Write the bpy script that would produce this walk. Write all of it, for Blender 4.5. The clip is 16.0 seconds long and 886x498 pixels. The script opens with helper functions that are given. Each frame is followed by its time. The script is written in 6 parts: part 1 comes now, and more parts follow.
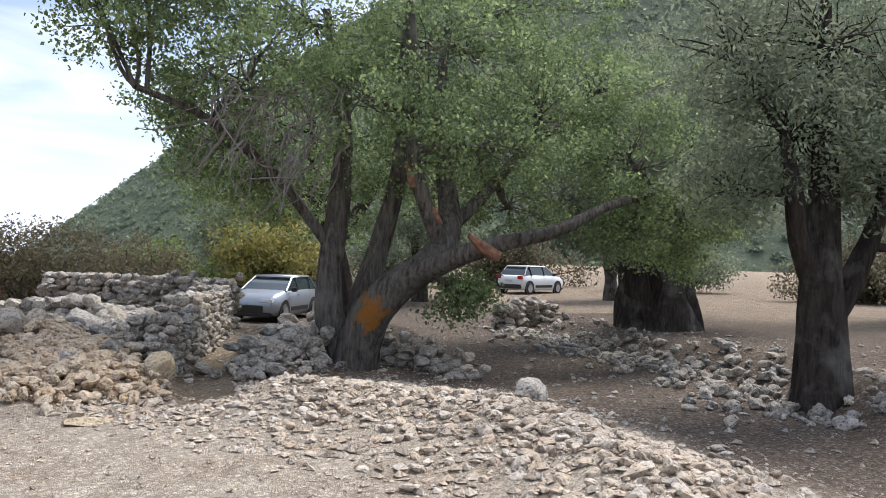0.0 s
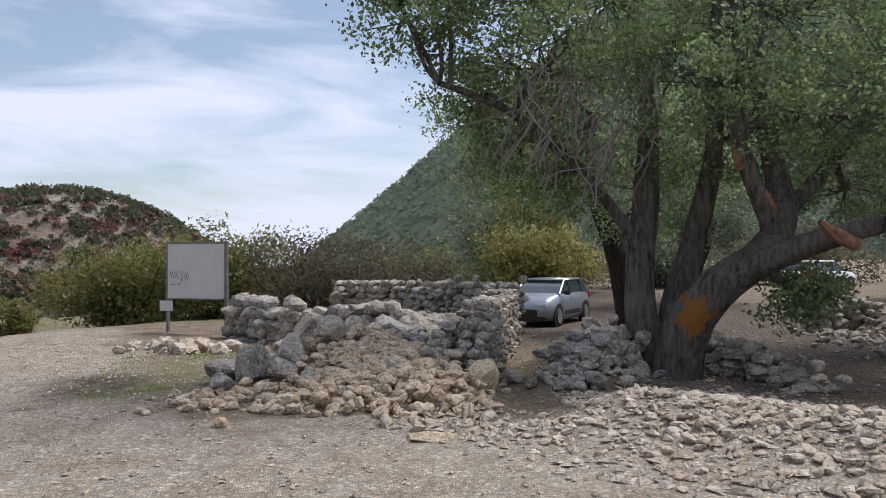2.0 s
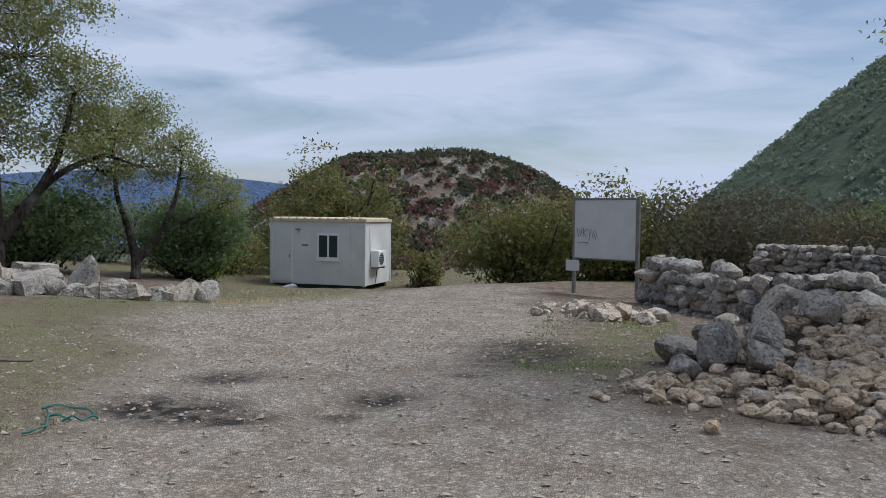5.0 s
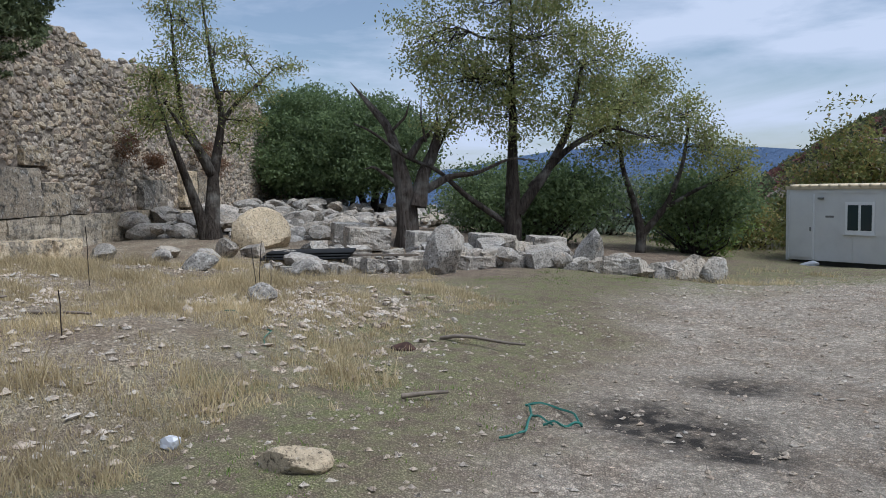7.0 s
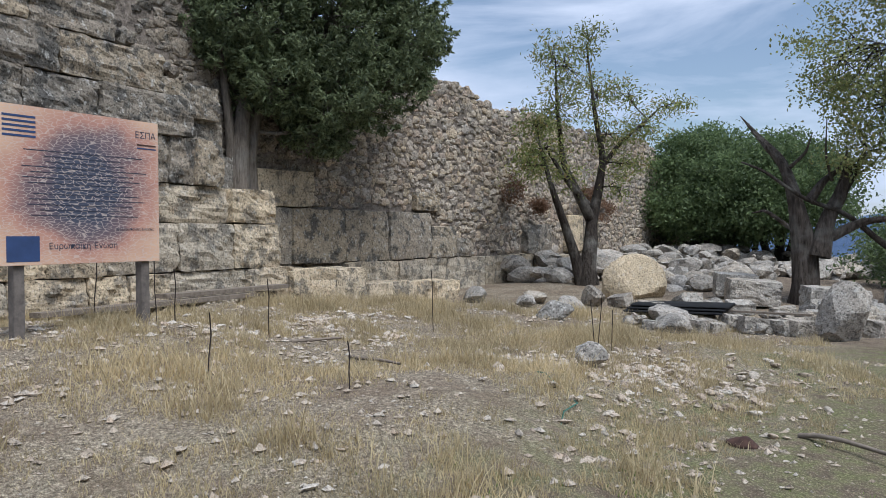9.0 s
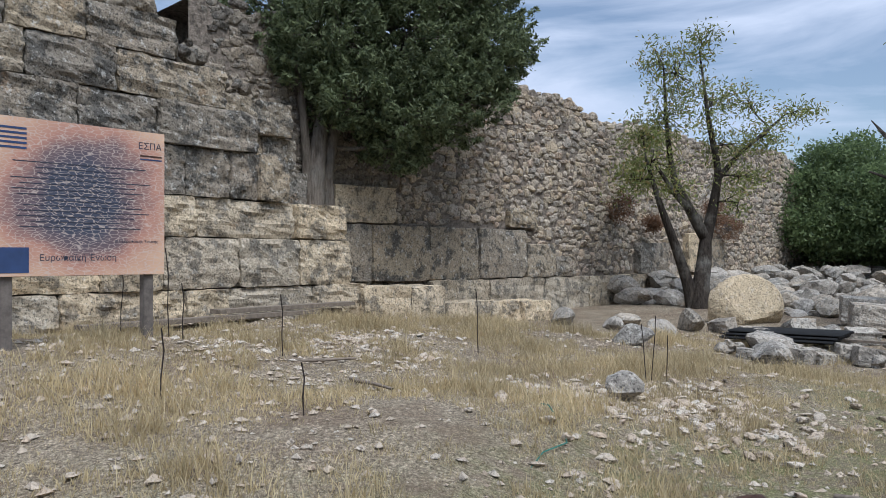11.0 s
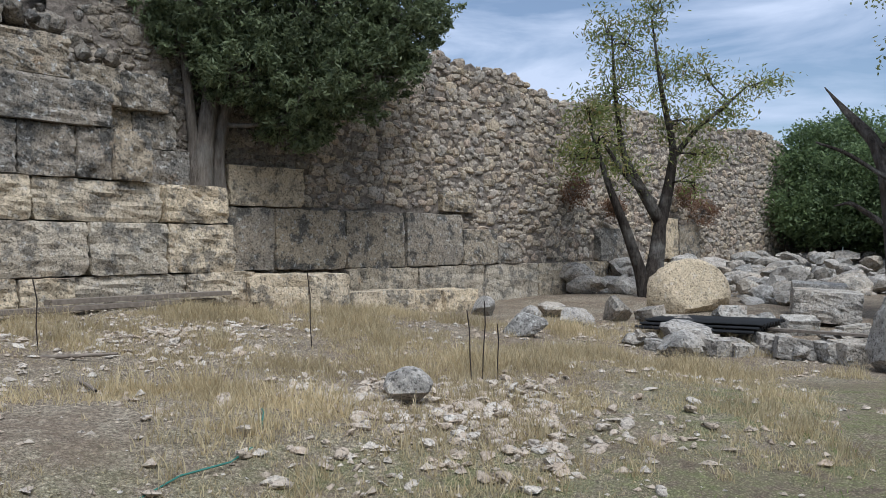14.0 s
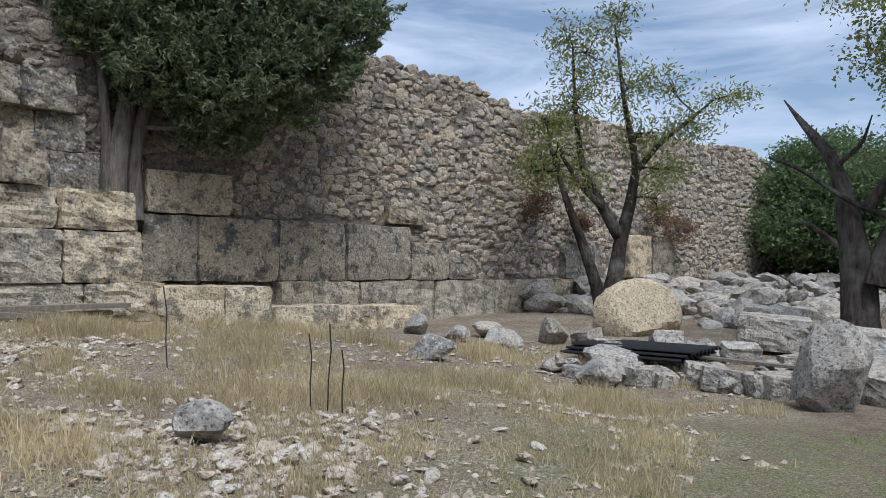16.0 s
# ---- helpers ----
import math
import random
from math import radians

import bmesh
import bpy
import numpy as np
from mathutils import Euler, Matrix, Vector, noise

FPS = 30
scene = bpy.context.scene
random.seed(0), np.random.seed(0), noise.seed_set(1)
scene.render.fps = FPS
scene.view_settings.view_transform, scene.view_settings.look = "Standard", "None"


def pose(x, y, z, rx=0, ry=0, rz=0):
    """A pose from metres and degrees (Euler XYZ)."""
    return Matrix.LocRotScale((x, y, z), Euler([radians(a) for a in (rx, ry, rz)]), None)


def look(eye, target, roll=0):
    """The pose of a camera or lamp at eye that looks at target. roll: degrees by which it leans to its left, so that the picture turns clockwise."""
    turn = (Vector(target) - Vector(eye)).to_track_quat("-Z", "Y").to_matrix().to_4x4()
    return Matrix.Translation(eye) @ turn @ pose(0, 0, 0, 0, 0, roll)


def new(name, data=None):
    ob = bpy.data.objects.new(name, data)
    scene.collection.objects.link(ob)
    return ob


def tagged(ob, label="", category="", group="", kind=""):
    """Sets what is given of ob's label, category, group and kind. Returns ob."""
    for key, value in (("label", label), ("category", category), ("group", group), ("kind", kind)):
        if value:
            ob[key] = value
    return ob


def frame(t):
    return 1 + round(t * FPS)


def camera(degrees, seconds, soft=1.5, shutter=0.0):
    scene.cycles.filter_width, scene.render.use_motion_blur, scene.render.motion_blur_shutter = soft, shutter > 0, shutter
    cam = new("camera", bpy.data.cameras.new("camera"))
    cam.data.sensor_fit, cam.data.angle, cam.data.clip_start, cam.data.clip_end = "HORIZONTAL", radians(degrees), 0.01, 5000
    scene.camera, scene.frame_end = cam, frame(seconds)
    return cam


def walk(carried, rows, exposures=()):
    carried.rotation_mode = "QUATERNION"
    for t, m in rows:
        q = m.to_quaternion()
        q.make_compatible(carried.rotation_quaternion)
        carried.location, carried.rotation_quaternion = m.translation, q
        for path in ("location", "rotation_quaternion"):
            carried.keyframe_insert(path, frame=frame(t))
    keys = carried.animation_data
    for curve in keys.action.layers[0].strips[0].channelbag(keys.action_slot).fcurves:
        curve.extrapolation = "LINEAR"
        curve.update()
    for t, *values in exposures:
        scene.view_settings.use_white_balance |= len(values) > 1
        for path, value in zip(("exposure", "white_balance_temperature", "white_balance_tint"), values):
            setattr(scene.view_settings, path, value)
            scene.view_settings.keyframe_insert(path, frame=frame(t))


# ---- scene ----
cam = camera(58.3, 16.0, 0.6)
PATH = [
    (0, (-0.111, 0.793, 1.708), (0.855, 2.544, 1.726), 1.9),
    (0.5, (-0.279, 1.055, 1.697), (0.557, 2.871, 1.737), 1.0),
    (1, (-0.449, 1.426, 1.658), (0.231, 3.307, 1.697), 0.4),
    (1.5, (-0.6, 1.756, 1.643), (-0.066, 3.683, 1.667), -0.1),
    (2, (-0.67, 2.124, 1.614), (-0.267, 4.083, 1.632), -0.2),
    (2.5, (-0.787, 2.449, 1.575), (-0.497, 4.428, 1.588), -0.2),
    (3, (-0.89, 2.806, 1.551), (-0.741, 4.8, 1.551), -0.2),
    (3.2, (-0.937, 2.954, 1.531), (-0.856, 4.952, 1.526), -0.1),
    (5.3, (-1.779, 4.039, 1.569), (-2.393, 5.939, 1.465), 0.7),
    (5.5, (-1.839, 4.167, 1.573), (-2.54, 6.037, 1.459), 0.7),
    (6, (-1.97, 4.502, 1.57), (-2.943, 6.244, 1.433), 0.4),
    (6.5, (-2.183, 4.81, 1.56), (-3.446, 6.352, 1.401), -0.3),
    (7, (-2.414, 5.128, 1.545), (-3.94, 6.411, 1.391), -1.1),
    (7.5, (-2.579, 5.432, 1.552), (-4.303, 6.44, 1.448), -1.5),
    (8, (-2.792, 5.701, 1.574), (-4.644, 6.454, 1.525), -1.3),
    (8.5, (-2.965, 6.002, 1.566), (-4.887, 6.552, 1.516), -1.0),
    (9, (-3.083, 6.312, 1.573), (-5.044, 6.705, 1.543), -0.5),
    (9.5, (-3.26, 6.607, 1.551), (-5.242, 6.875, 1.544), -0.2),
    (9.7, (-3.321, 6.731, 1.56), (-5.309, 6.952, 1.557), -0.2),
    (11.8, (-3.852, 8.23, 1.41), (-5.852, 8.223, 1.438), -0.1),
    (12, (-3.938, 8.367, 1.387), (-5.938, 8.361, 1.41), -0.0),
    (12.5, (-4.199, 8.712, 1.382), (-6.199, 8.684, 1.398), -0.0),
    (13, (-4.402, 9.057, 1.372), (-6.401, 9.015, 1.391), 0.0),
    (13.5, (-4.623, 9.383, 1.344), (-6.623, 9.358, 1.36), -0.1),
    (14, (-4.866, 9.727, 1.329), (-6.866, 9.695, 1.339), -0.8),
    (14.5, (-5.063, 10.063, 1.323), (-7.063, 10.03, 1.329), -0.9),
    (15, (-5.271, 10.386, 1.323), (-7.271, 10.357, 1.338), -0.5),
    (15.5, (-5.531, 10.698, 1.34), (-7.53, 10.645, 1.374), -0.1),
    (16, (-5.689, 11.019, 1.353), (-7.688, 10.965, 1.396), 0.4),
]
walk(cam, [(t, look(eye, target, roll)) for t, eye, target, roll in PATH],
     [(0, 0.82, 6550, 12), (0.5, 0.70, 6600, 12), (1, 0.38, 6650, 12), (2, 0.32, 6500, 13), (3, 0.20, 6400, 12), (5.5, -0.18, 5950, 10), (7, -0.02, 5900, 9), (9.5, 0.12, 5950, 9), (16, 0.08, 5850, 8)])

# ---- world and sun ----
world = bpy.data.worlds.new("world")
scene.world = world
world.use_nodes = True
wn, wl = world.node_tree.nodes, world.node_tree.links
bg = wn["Background"]
bg.inputs["Strength"].default_value = 0.1
sky = wn.new("ShaderNodeTexSky")
sky.sky_type = 'NISHITA'
sky.sun_disc = False
sky.sun_elevation, sky.sun_rotation = radians(58), radians(68)
tc = wn.new("ShaderNodeTexCoord")
mp = wn.new("ShaderNodeMapping")
mp.inputs["Scale"].default_value = (1.3, 1.3, 6.5)
mp.inputs["Rotation"].default_value = (0.05, 0.10, 0.4)
cn = wn.new("ShaderNodeTexNoise")
cn.inputs["Scale"].default_value = 2.1
cn.inputs["Detail"].default_value = 7
cn.inputs["Roughness"].default_value = 0.55
cn.inputs["Distortion"].default_value = 0.5
cr = wn.new("ShaderNodeValToRGB")
cr.color_ramp.elements[0].position, cr.color_ramp.elements[1].position = 0.38, 0.60
cr.color_ramp.elements[0].color = (0.16, 0.16, 0.16, 1)
cr.color_ramp.elements[1].color = (0.97, 0.97, 0.97, 1)
cloud = wn.new("ShaderNodeMix")
cloud.data_type = 'RGBA'
cloud.inputs["B"].default_value = (6.3, 6.95, 8.4, 1)
wl.new(tc.outputs["Generated"], mp.inputs["Vector"])
wl.new(mp.outputs["Vector"], cn.inputs["Vector"])
wl.new(cn.outputs["Fac"], cr.inputs["Fac"])
wl.new(cr.outputs["Color"], cloud.inputs["Factor"])
wl.new(sky.outputs["Color"], cloud.inputs["A"])
wl.new(cloud.outputs["Result"], bg.inputs["Color"])
sun = new("sun", bpy.data.lights.new("sun", "SUN"))
sun.data.energy, sun.data.angle, sun.data.color = 3.2, radians(30), (1.0, 0.975, 0.945)
sun.matrix_world = look((0, 0, 60), (-34, -14, 0))
scene.view_settings.exposure = 0.0


# ---- materials ----
def nodes_of(name):
    m = bpy.data.materials.new(name)
    m.use_nodes = True
    nt = m.node_tree
    return m, nt.nodes, nt.links, nt.nodes["Principled BSDF"]


def tex_noise(n, l, vec, scale, detail=6, rough=0.6):
    t = n.new("ShaderNodeTexNoise")
    t.inputs["Scale"].default_value, t.inputs["Detail"].default_value, t.inputs["Roughness"].default_value = scale, detail, rough
    l.new(vec, t.inputs["Vector"])
    return t.outputs["Fac"]


def ramp(n, l, fac, stops):
    r = n.new("ShaderNodeValToRGB")
    e = r.color_ramp.elements
    while len(e) < len(stops):
        e.new(0.5)
    for k, (p, c) in enumerate(stops):
        e[k].position, e[k].color = p, (*c, 1) if len(c) == 3 else c
    l.new(fac, r.inputs["Fac"])
    return r.outputs["Color"]


def mixed(n, l, fac, a, b, how='MIX'):
    m = n.new("ShaderNodeMix")
    m.data_type, m.blend_type = 'RGBA', how
    for sock, v in (("Factor", fac), ("A", a), ("B", b)):
        if isinstance(v, (int, float)):
            m.inputs[sock].default_value = v
        elif isinstance(v, tuple):
            m.inputs[sock].default_value = (*v, 1)
        else:
            l.new(v, m.inputs[sock])
    return m.outputs["Result"]


def bumped(n, l, p, height, strength, dist):
    b = n.new("ShaderNodeBump")
    b.inputs["Strength"].default_value, b.inputs["Distance"].default_value = strength, dist
    l.new(height, b.inputs["Height"])
    l.new(b.outputs["Normal"], p.inputs["Normal"])


def grey(v):
    return (v, v, v)


def stone_mat(name, tones, dark=0.45, lichen=0.25, per_island=False, grain=14.0, bump=0.03):
    """Weathered limestone: tone by piece, dark weathering crust, pale lichen spots, pits."""
    m, n, l, p = nodes_of(name)
    pos = n.new("ShaderNodeNewGeometry")
    vec = pos.outputs["Position"]
    if per_island:
        rnd = pos.outputs["Random Per Island"]
    else:
        rnd = n.new("ShaderNodeObjectInfo").outputs["Random"]
    k = len(tones)
    base = ramp(n, l, rnd, [(i / max(1, k - 1), c) for i, c in enumerate(tones)])
    big = tex_noise(n, l, vec, 0.9, 4)
    pits = tex_noise(n, l, vec, 30, 5, 0.65)
    mid = tex_noise(n, l, vec, 3.2, 10, 0.72)
    fine = tex_noise(n, l, vec, grain, 10, 0.75)
    c = mixed(n, l, ramp(n, l, big, [(0.35, grey(0)), (0.7, grey(0.4))]), base, (0.42, 0.33, 0.23))
    crust = ramp(n, l, mid, [(0.505, grey(0)), (0.575, grey(dark))])
    c = mixed(n, l, crust, c, (0.085, 0.083, 0.077))
    rust = ramp(n, l, tex_noise(n, l, vec, 2.1, 6, 0.7), [(0.62, grey(0)), (0.70, grey(0.35))])
    c = mixed(n, l, rust, c, (0.42, 0.25, 0.12))
    spots = ramp(n, l, tex_noise(n, l, vec, 11.0, 5, 0.7), [(0.57, grey(0)), (0.62, grey(lichen * 1.6))])
    c = mixed(n, l, spots, c, (0.58, 0.57, 0.53))
    black = ramp(n, l, tex_noise(n, l, vec, 17.0, 5, 0.75), [(0.60, grey(0)), (0.65, grey(min(1.0, dark * 0.9)))])
    c = mixed(n, l, black, c, (0.045, 0.044, 0.042))
    c = mixed(n, l, 0.8, c, ramp(n, l, fine, [(0.30, grey(0.30)), (0.46, grey(1.0)), (0.72, grey(1.5))]), 'MULTIPLY')
    c = mixed(n, l, 0.85, c, ramp(n, l, pits, [(0.36, grey(0.2)), (0.46, grey(1)), (0.7, grey(1.2))]), 'MULTIPLY')
    height = mixed(n, l, 0.5, mixed(n, l, 0.4, fine, mid), pits)
    l.new(c, p.inputs["Base Color"])
    p.inputs["Roughness"].default_value = 0.92
    p.inputs["Specular IOR Level"].default_value = 0.2
    bumped(n, l, p, height, 1.0, bump * 1.8)
    return m


def plain_mat(name, color, rough=0.6, metal=0.0, vary=0.12, scale=6.0, bump=0.0):
    m, n, l, p = nodes_of(name)
    vec = n.new("ShaderNodeNewGeometry").outputs["Position"]
    f = tex_noise(n, l, vec, scale, 6)
    lo = tuple(c * (1 - vary * 2) for c in color)
    hi = tuple(min(1, c * (1 + vary)) for c in color)
    l.new(ramp(n, l, f, [(0.3, lo), (0.65, hi)]), p.inputs["Base Color"])
    p.inputs["Roughness"].default_value, p.inputs["Metallic"].default_value = rough, metal
    if bump:
        bumped(n, l, p, f, 0.8, bump)
    return m


def bark_mat(name, a, b, stretch=(7, 7, 1.2), patch=None):
    m, n, l, p = nodes_of(name)
    vec = n.new("ShaderNodeNewGeometry").outputs["Position"]
    mp = n.new("ShaderNodeMapping")
    mp.inputs["Scale"].default_value = stretch
    l.new(vec, mp.inputs["Vector"])
    f = tex_noise(n, l, mp.outputs["Vector"], 2.2, 8, 0.7)
    c = ramp(n, l, f, [(0.32, a), (0.66, b)])
    c = mixed(n, l, ramp(n, l, tex_noise(n, l, vec, 1.7, 4), [(0.5, grey(0)), (0.7, grey(0.5))]), c, (0.30, 0.29, 0.26))
    if patch:
        (px, py, pz), rad, col = patch
        d = n.new("ShaderNodeVectorMath")
        d.operation = 'DISTANCE'
        d.inputs[1].default_value = (px, py, pz)
        l.new(vec, d.inputs[0])
        md = n.new("ShaderNodeMath")
        md.operation = 'ADD'
        l.new(d.outputs["Value"], md.inputs[0])
        l.new(tex_noise(n, l, vec, 5, 5), md.inputs[1])
        c = mixed(n, l, ramp(n, l, md.outputs["Value"], [(min(0.95, rad + 0.4), grey(0.9)), (min(1.0, rad + 0.52), grey(0))]), c, col)
    l.new(c, p.inputs["Base Color"])
    p.inputs["Roughness"].default_value = 0.95
    p.inputs["Specular IOR Level"].default_value = 0.15
    bumped(n, l, p, f, 1.0, 0.11)
    return m


def leaf_mat(name, a, b, c3=None):
    m, n, l, p = nodes_of(name)
    g = n.new("ShaderNodeNewGeometry")
    stops = [(0.0, a), (0.75, b)] + ([(1.0, c3)] if c3 else [])
    c = ramp(n, l, g.outputs["Random Per Island"], stops)
    c = mixed(n, l, 0.6, c, ramp(n, l, tex_noise(n, l, g.outputs["Position"], 0.9, 3), [(0.3, grey(0.55)), (0.7, grey(1.3))]), 'MULTIPLY')
    l.new(c, p.inputs["Base Color"])
    p.inputs["Roughness"].default_value = 0.55
    p.inputs["Specular IOR Level"].default_value = 0.3
    t = n.new("ShaderNodeBsdfTranslucent")
    l.new(c, t.inputs["Color"])
    ms = n.new("ShaderNodeMixShader")
    ms.inputs["Fac"].default_value = 0.5
    l.new(p.outputs["BSDF"], ms.inputs[1])
    l.new(t.outputs["BSDF"], ms.inputs[2])
    l.new(ms.outputs["Shader"], n["Material Output"].inputs["Surface"])
    return m


RUBBLE_TONES = [(0.43, 0.365, 0.285), (0.33, 0.30, 0.26), (0.52, 0.445, 0.345), (0.24, 0.21, 0.18), (0.40, 0.315, 0.245), (0.48, 0.40, 0.285), (0.36, 0.33, 0.295), (0.46, 0.40, 0.33)]
M_ASHLAR = stone_mat("ashlar_limestone", [(0.55, 0.45, 0.31), (0.43, 0.38, 0.30), (0.61, 0.495, 0.335), (0.47, 0.41, 0.32)], 0.66, 0.2)
M_ASHLAR_D = stone_mat("blackened_ashlar", [(0.27, 0.24, 0.195), (0.19, 0.178, 0.158), (0.36, 0.30, 0.215), (0.23, 0.21, 0.18)], 0.85, 0.35)
M_RUBBLE = stone_mat("rubble_masonry", RUBBLE_TONES, 0.45, 0.2, True)
M_RUBBLE_P = stone_mat("rubble_stone", RUBBLE_TONES, 0.45, 0.2)
M_FIELD = stone_mat("grey_fieldstone", [(0.33, 0.315, 0.29), (0.43, 0.40, 0.36), (0.27, 0.26, 0.24), (0.48, 0.42, 0.34)], 0.55, 0.35)
M_FIELD_S = stone_mat("grey_fieldstone_heap", [(0.33, 0.315, 0.29), (0.43, 0.40, 0.36), (0.27, 0.26, 0.24), (0.48, 0.42, 0.34)], 0.55, 0.35, True)
M_PALE = stone_mat("pale_broken_stone", [(0.52, 0.44, 0.35), (0.44, 0.36, 0.28), (0.58, 0.53, 0.46), (0.47, 0.37, 0.28)], 0.12, 0.2)
M_PALE_S = stone_mat("pale_broken_stone_heap", [(0.52, 0.44, 0.35), (0.44, 0.36, 0.28), (0.58, 0.53, 0.46), (0.47, 0.37, 0.28)], 0.12, 0.2, True)
# dark tones carry the cypress shade as well as the stones' blackening
M_BLACK_SHADE_S = stone_mat("blackened_shaded_rubble", [(0.17, 0.155, 0.13), (0.24, 0.21, 0.17), (0.12, 0.11, 0.10)], 0.7, 0.2, True)
M_TAN = stone_mat("tan_broken_stone", [(0.58, 0.45, 0.31), (0.64, 0.53, 0.40), (0.49, 0.37, 0.26), (0.56, 0.42, 0.27), (0.50, 0.44, 0.36)], 0.12, 0.15)
M_TAN_S = stone_mat("tan_broken_stone_heap", [(0.58, 0.45, 0.31), (0.64, 0.53, 0.40), (0.49, 0.37, 0.26), (0.56, 0.42, 0.27), (0.50, 0.44, 0.36)], 0.12, 0.15, True)
M_WHITE = stone_mat("white_weathered_stone", [(0.45, 0.42, 0.37), (0.36, 0.34, 0.31), (0.40, 0.36, 0.30)], 0.5, 0.3)
M_YELLOW = stone_mat("yellow_cut_stone", [(0.50, 0.41, 0.28), (0.50, 0.41, 0.28)], 0.10, 0.15)
M_MORTAR = plain_mat("lime_mortar", (0.20, 0.168, 0.138), 0.95, 0, 0.35, 14, 0.05)
M_BARK_OAK = bark_mat("oak_bark", (0.035, 0.03, 0.026), (0.25, 0.225, 0.195), patch=((4.80, 12.05, 0.78), 0.28, (0.42, 0.17, 0.03)))
M_BARK_DARK = bark_mat("dark_bark", (0.018, 0.015, 0.013), (0.085, 0.07, 0.058))
M_BARK_DEAD = bark_mat("dead_wood", (0.03, 0.024, 0.02), (0.15, 0.125, 0.105))
M_BARK_CYP = bark_mat("cypress_bark", (0.09, 0.075, 0.06), (0.30, 0.26, 0.22))
M_TWIG = plain_mat("bare_grey_twigs", (0.22, 0.20, 0.18), 0.9)
M_BREAK = plain_mat("fresh_broken_wood", (0.26, 0.13, 0.08), 0.9, 0, 0.3, 12)
L_OAK = leaf_mat("oak_leaves", (0.115, 0.17, 0.085), (0.25, 0.325, 0.15), (0.38, 0.45, 0.19))
L_OAK_Y = leaf_mat("young_oak_leaves", (0.123, 0.193, 0.061), (0.245, 0.333, 0.105))
L_OLIVE = leaf_mat("olive_leaves", (0.115, 0.145, 0.10), (0.255, 0.295, 0.195))
L_ALMOND = leaf_mat("almond_leaves", (0.16, 0.20, 0.07), (0.30, 0.33, 0.115), (0.40, 0.30, 0.12))
L_CYP = leaf_mat("cypress_scales", (0.07, 0.095, 0.052), (0.24, 0.285, 0.15))
L_OPEN = leaf_mat("yellow_olive_leaves", (0.18, 0.21, 0.08), (0.33, 0.36, 0.14), (0.40, 0.33, 0.15))
L_SHRUB = leaf_mat("shrub_leaves", (0.123, 0.149, 0.052), (0.263, 0.263, 0.088), (0.333, 0.228, 0.088))
L_YELLOW = leaf_mat("yellow_autumn_leaves", (0.17, 0.17, 0.06), (0.38, 0.34, 0.11))
L_DULL = leaf_mat("dull_grey_brown_leaves", (0.09, 0.085, 0.05), (0.16, 0.135, 0.085))
L_GREEN = leaf_mat("bright_shrub_leaves", (0.123, 0.193, 0.052), (0.263, 0.350, 0.096))
L_MAQUIS = leaf_mat("maquis_leaves", (0.055, 0.075, 0.042), (0.125, 0.135, 0.075), (0.20, 0.13, 0.09))
L_WINE = leaf_mat("wine_red_leaves", (0.13, 0.06, 0.055), (0.24, 0.115, 0.10))
# forest greens paled to include the haze over the mountain
L_FIR = leaf_mat("far_forest_hazed", (0.13, 0.175, 0.125), (0.22, 0.27, 0.18))
L_EVER = leaf_mat("evergreen_leaves", (0.085, 0.125, 0.06), (0.19, 0.255, 0.11))
L_RUST = leaf_mat("rust_dry_leaves", (0.15, 0.085, 0.05), (0.27, 0.16, 0.10))
M_STRAW = leaf_mat("dry_grass_blades", (0.42, 0.335, 0.19), (0.68, 0.57, 0.36))
M_WHITEPAINT = plain_mat("white_sheet_metal", (0.66, 0.655, 0.63), 0.45, 0, 0.05, 1.3)
M_CREAM = plain_mat("cream_roof_trim", (0.62, 0.52, 0.36), 0.5, 0, 0.08)
M_PVC = plain_mat("white_plastic_frame", (0.78, 0.78, 0.76), 0.35, 0, 0.02)
M_DARK = plain_mat("dark_steel", (0.04, 0.04, 0.04), 0.6, 0.3)
M_STEEL = plain_mat("galvanised_steel", (0.22, 0.22, 0.21), 0.55, 0.5)
M_RUSTY = plain_mat("rusty_iron", (0.04, 0.03, 0.026), 0.85, 0.2, 0.3, 30)
M_BOARD = plain_mat("weathered_white_board", (0.56, 0.56, 0.55), 0.6, 0, 0.05, 2)
M_WOODPOST = plain_mat("grey_wooden_post", (0.15, 0.13, 0.115), 0.9, 0, 0.2, 14, 0.01)
M_PLANK = plain_mat("weathered_plank", (0.20, 0.165, 0.13), 0.9, 0, 0.2, 14, 0.01)
M_GREENTAPE = plain_mat("green_plastic_strap", (0.025, 0.15, 0.115), 0.4)
M_RED = plain_mat("red_brown_rag", (0.075, 0.04, 0.03), 0.9, 0, 0.3, 20)
M_LITTER = plain_mat("pale_plastic_litter", (0.62, 0.64, 0.68), 0.4)
M_SILVER = plain_mat("silver_car_paint", (0.30, 0.33, 0.37), 0.28, 0.5, 0.02)
M_CARWHITE = plain_mat("white_car_paint", (0.70, 0.72, 0.73), 0.3, 0.0, 0.02)
M_TYRE = plain_mat("black_rubber", (0.015, 0.015, 0.016), 0.8)
M_RIM = plain_mat("alloy_rim", (0.40, 0.40, 0.41), 0.35, 0.8)
M_BLACK = plain_mat("black_plastic", (0.015, 0.015, 0.016), 0.5)
M_LAMP = plain_mat("headlight_lens", (0.65, 0.68, 0.70), 0.15)
M_TAIL = plain_mat("red_lamp_lens", (0.35, 0.02, 0.02), 0.2)
M_INK = plain_mat("dark_print", (0.04, 0.045, 0.07), 0.7)
M_BLUE = plain_mat("blue_print", (0.03, 0.06, 0.16), 0.7)
M_GLASS, _n, _l, _p = nodes_of("tinted_glass")
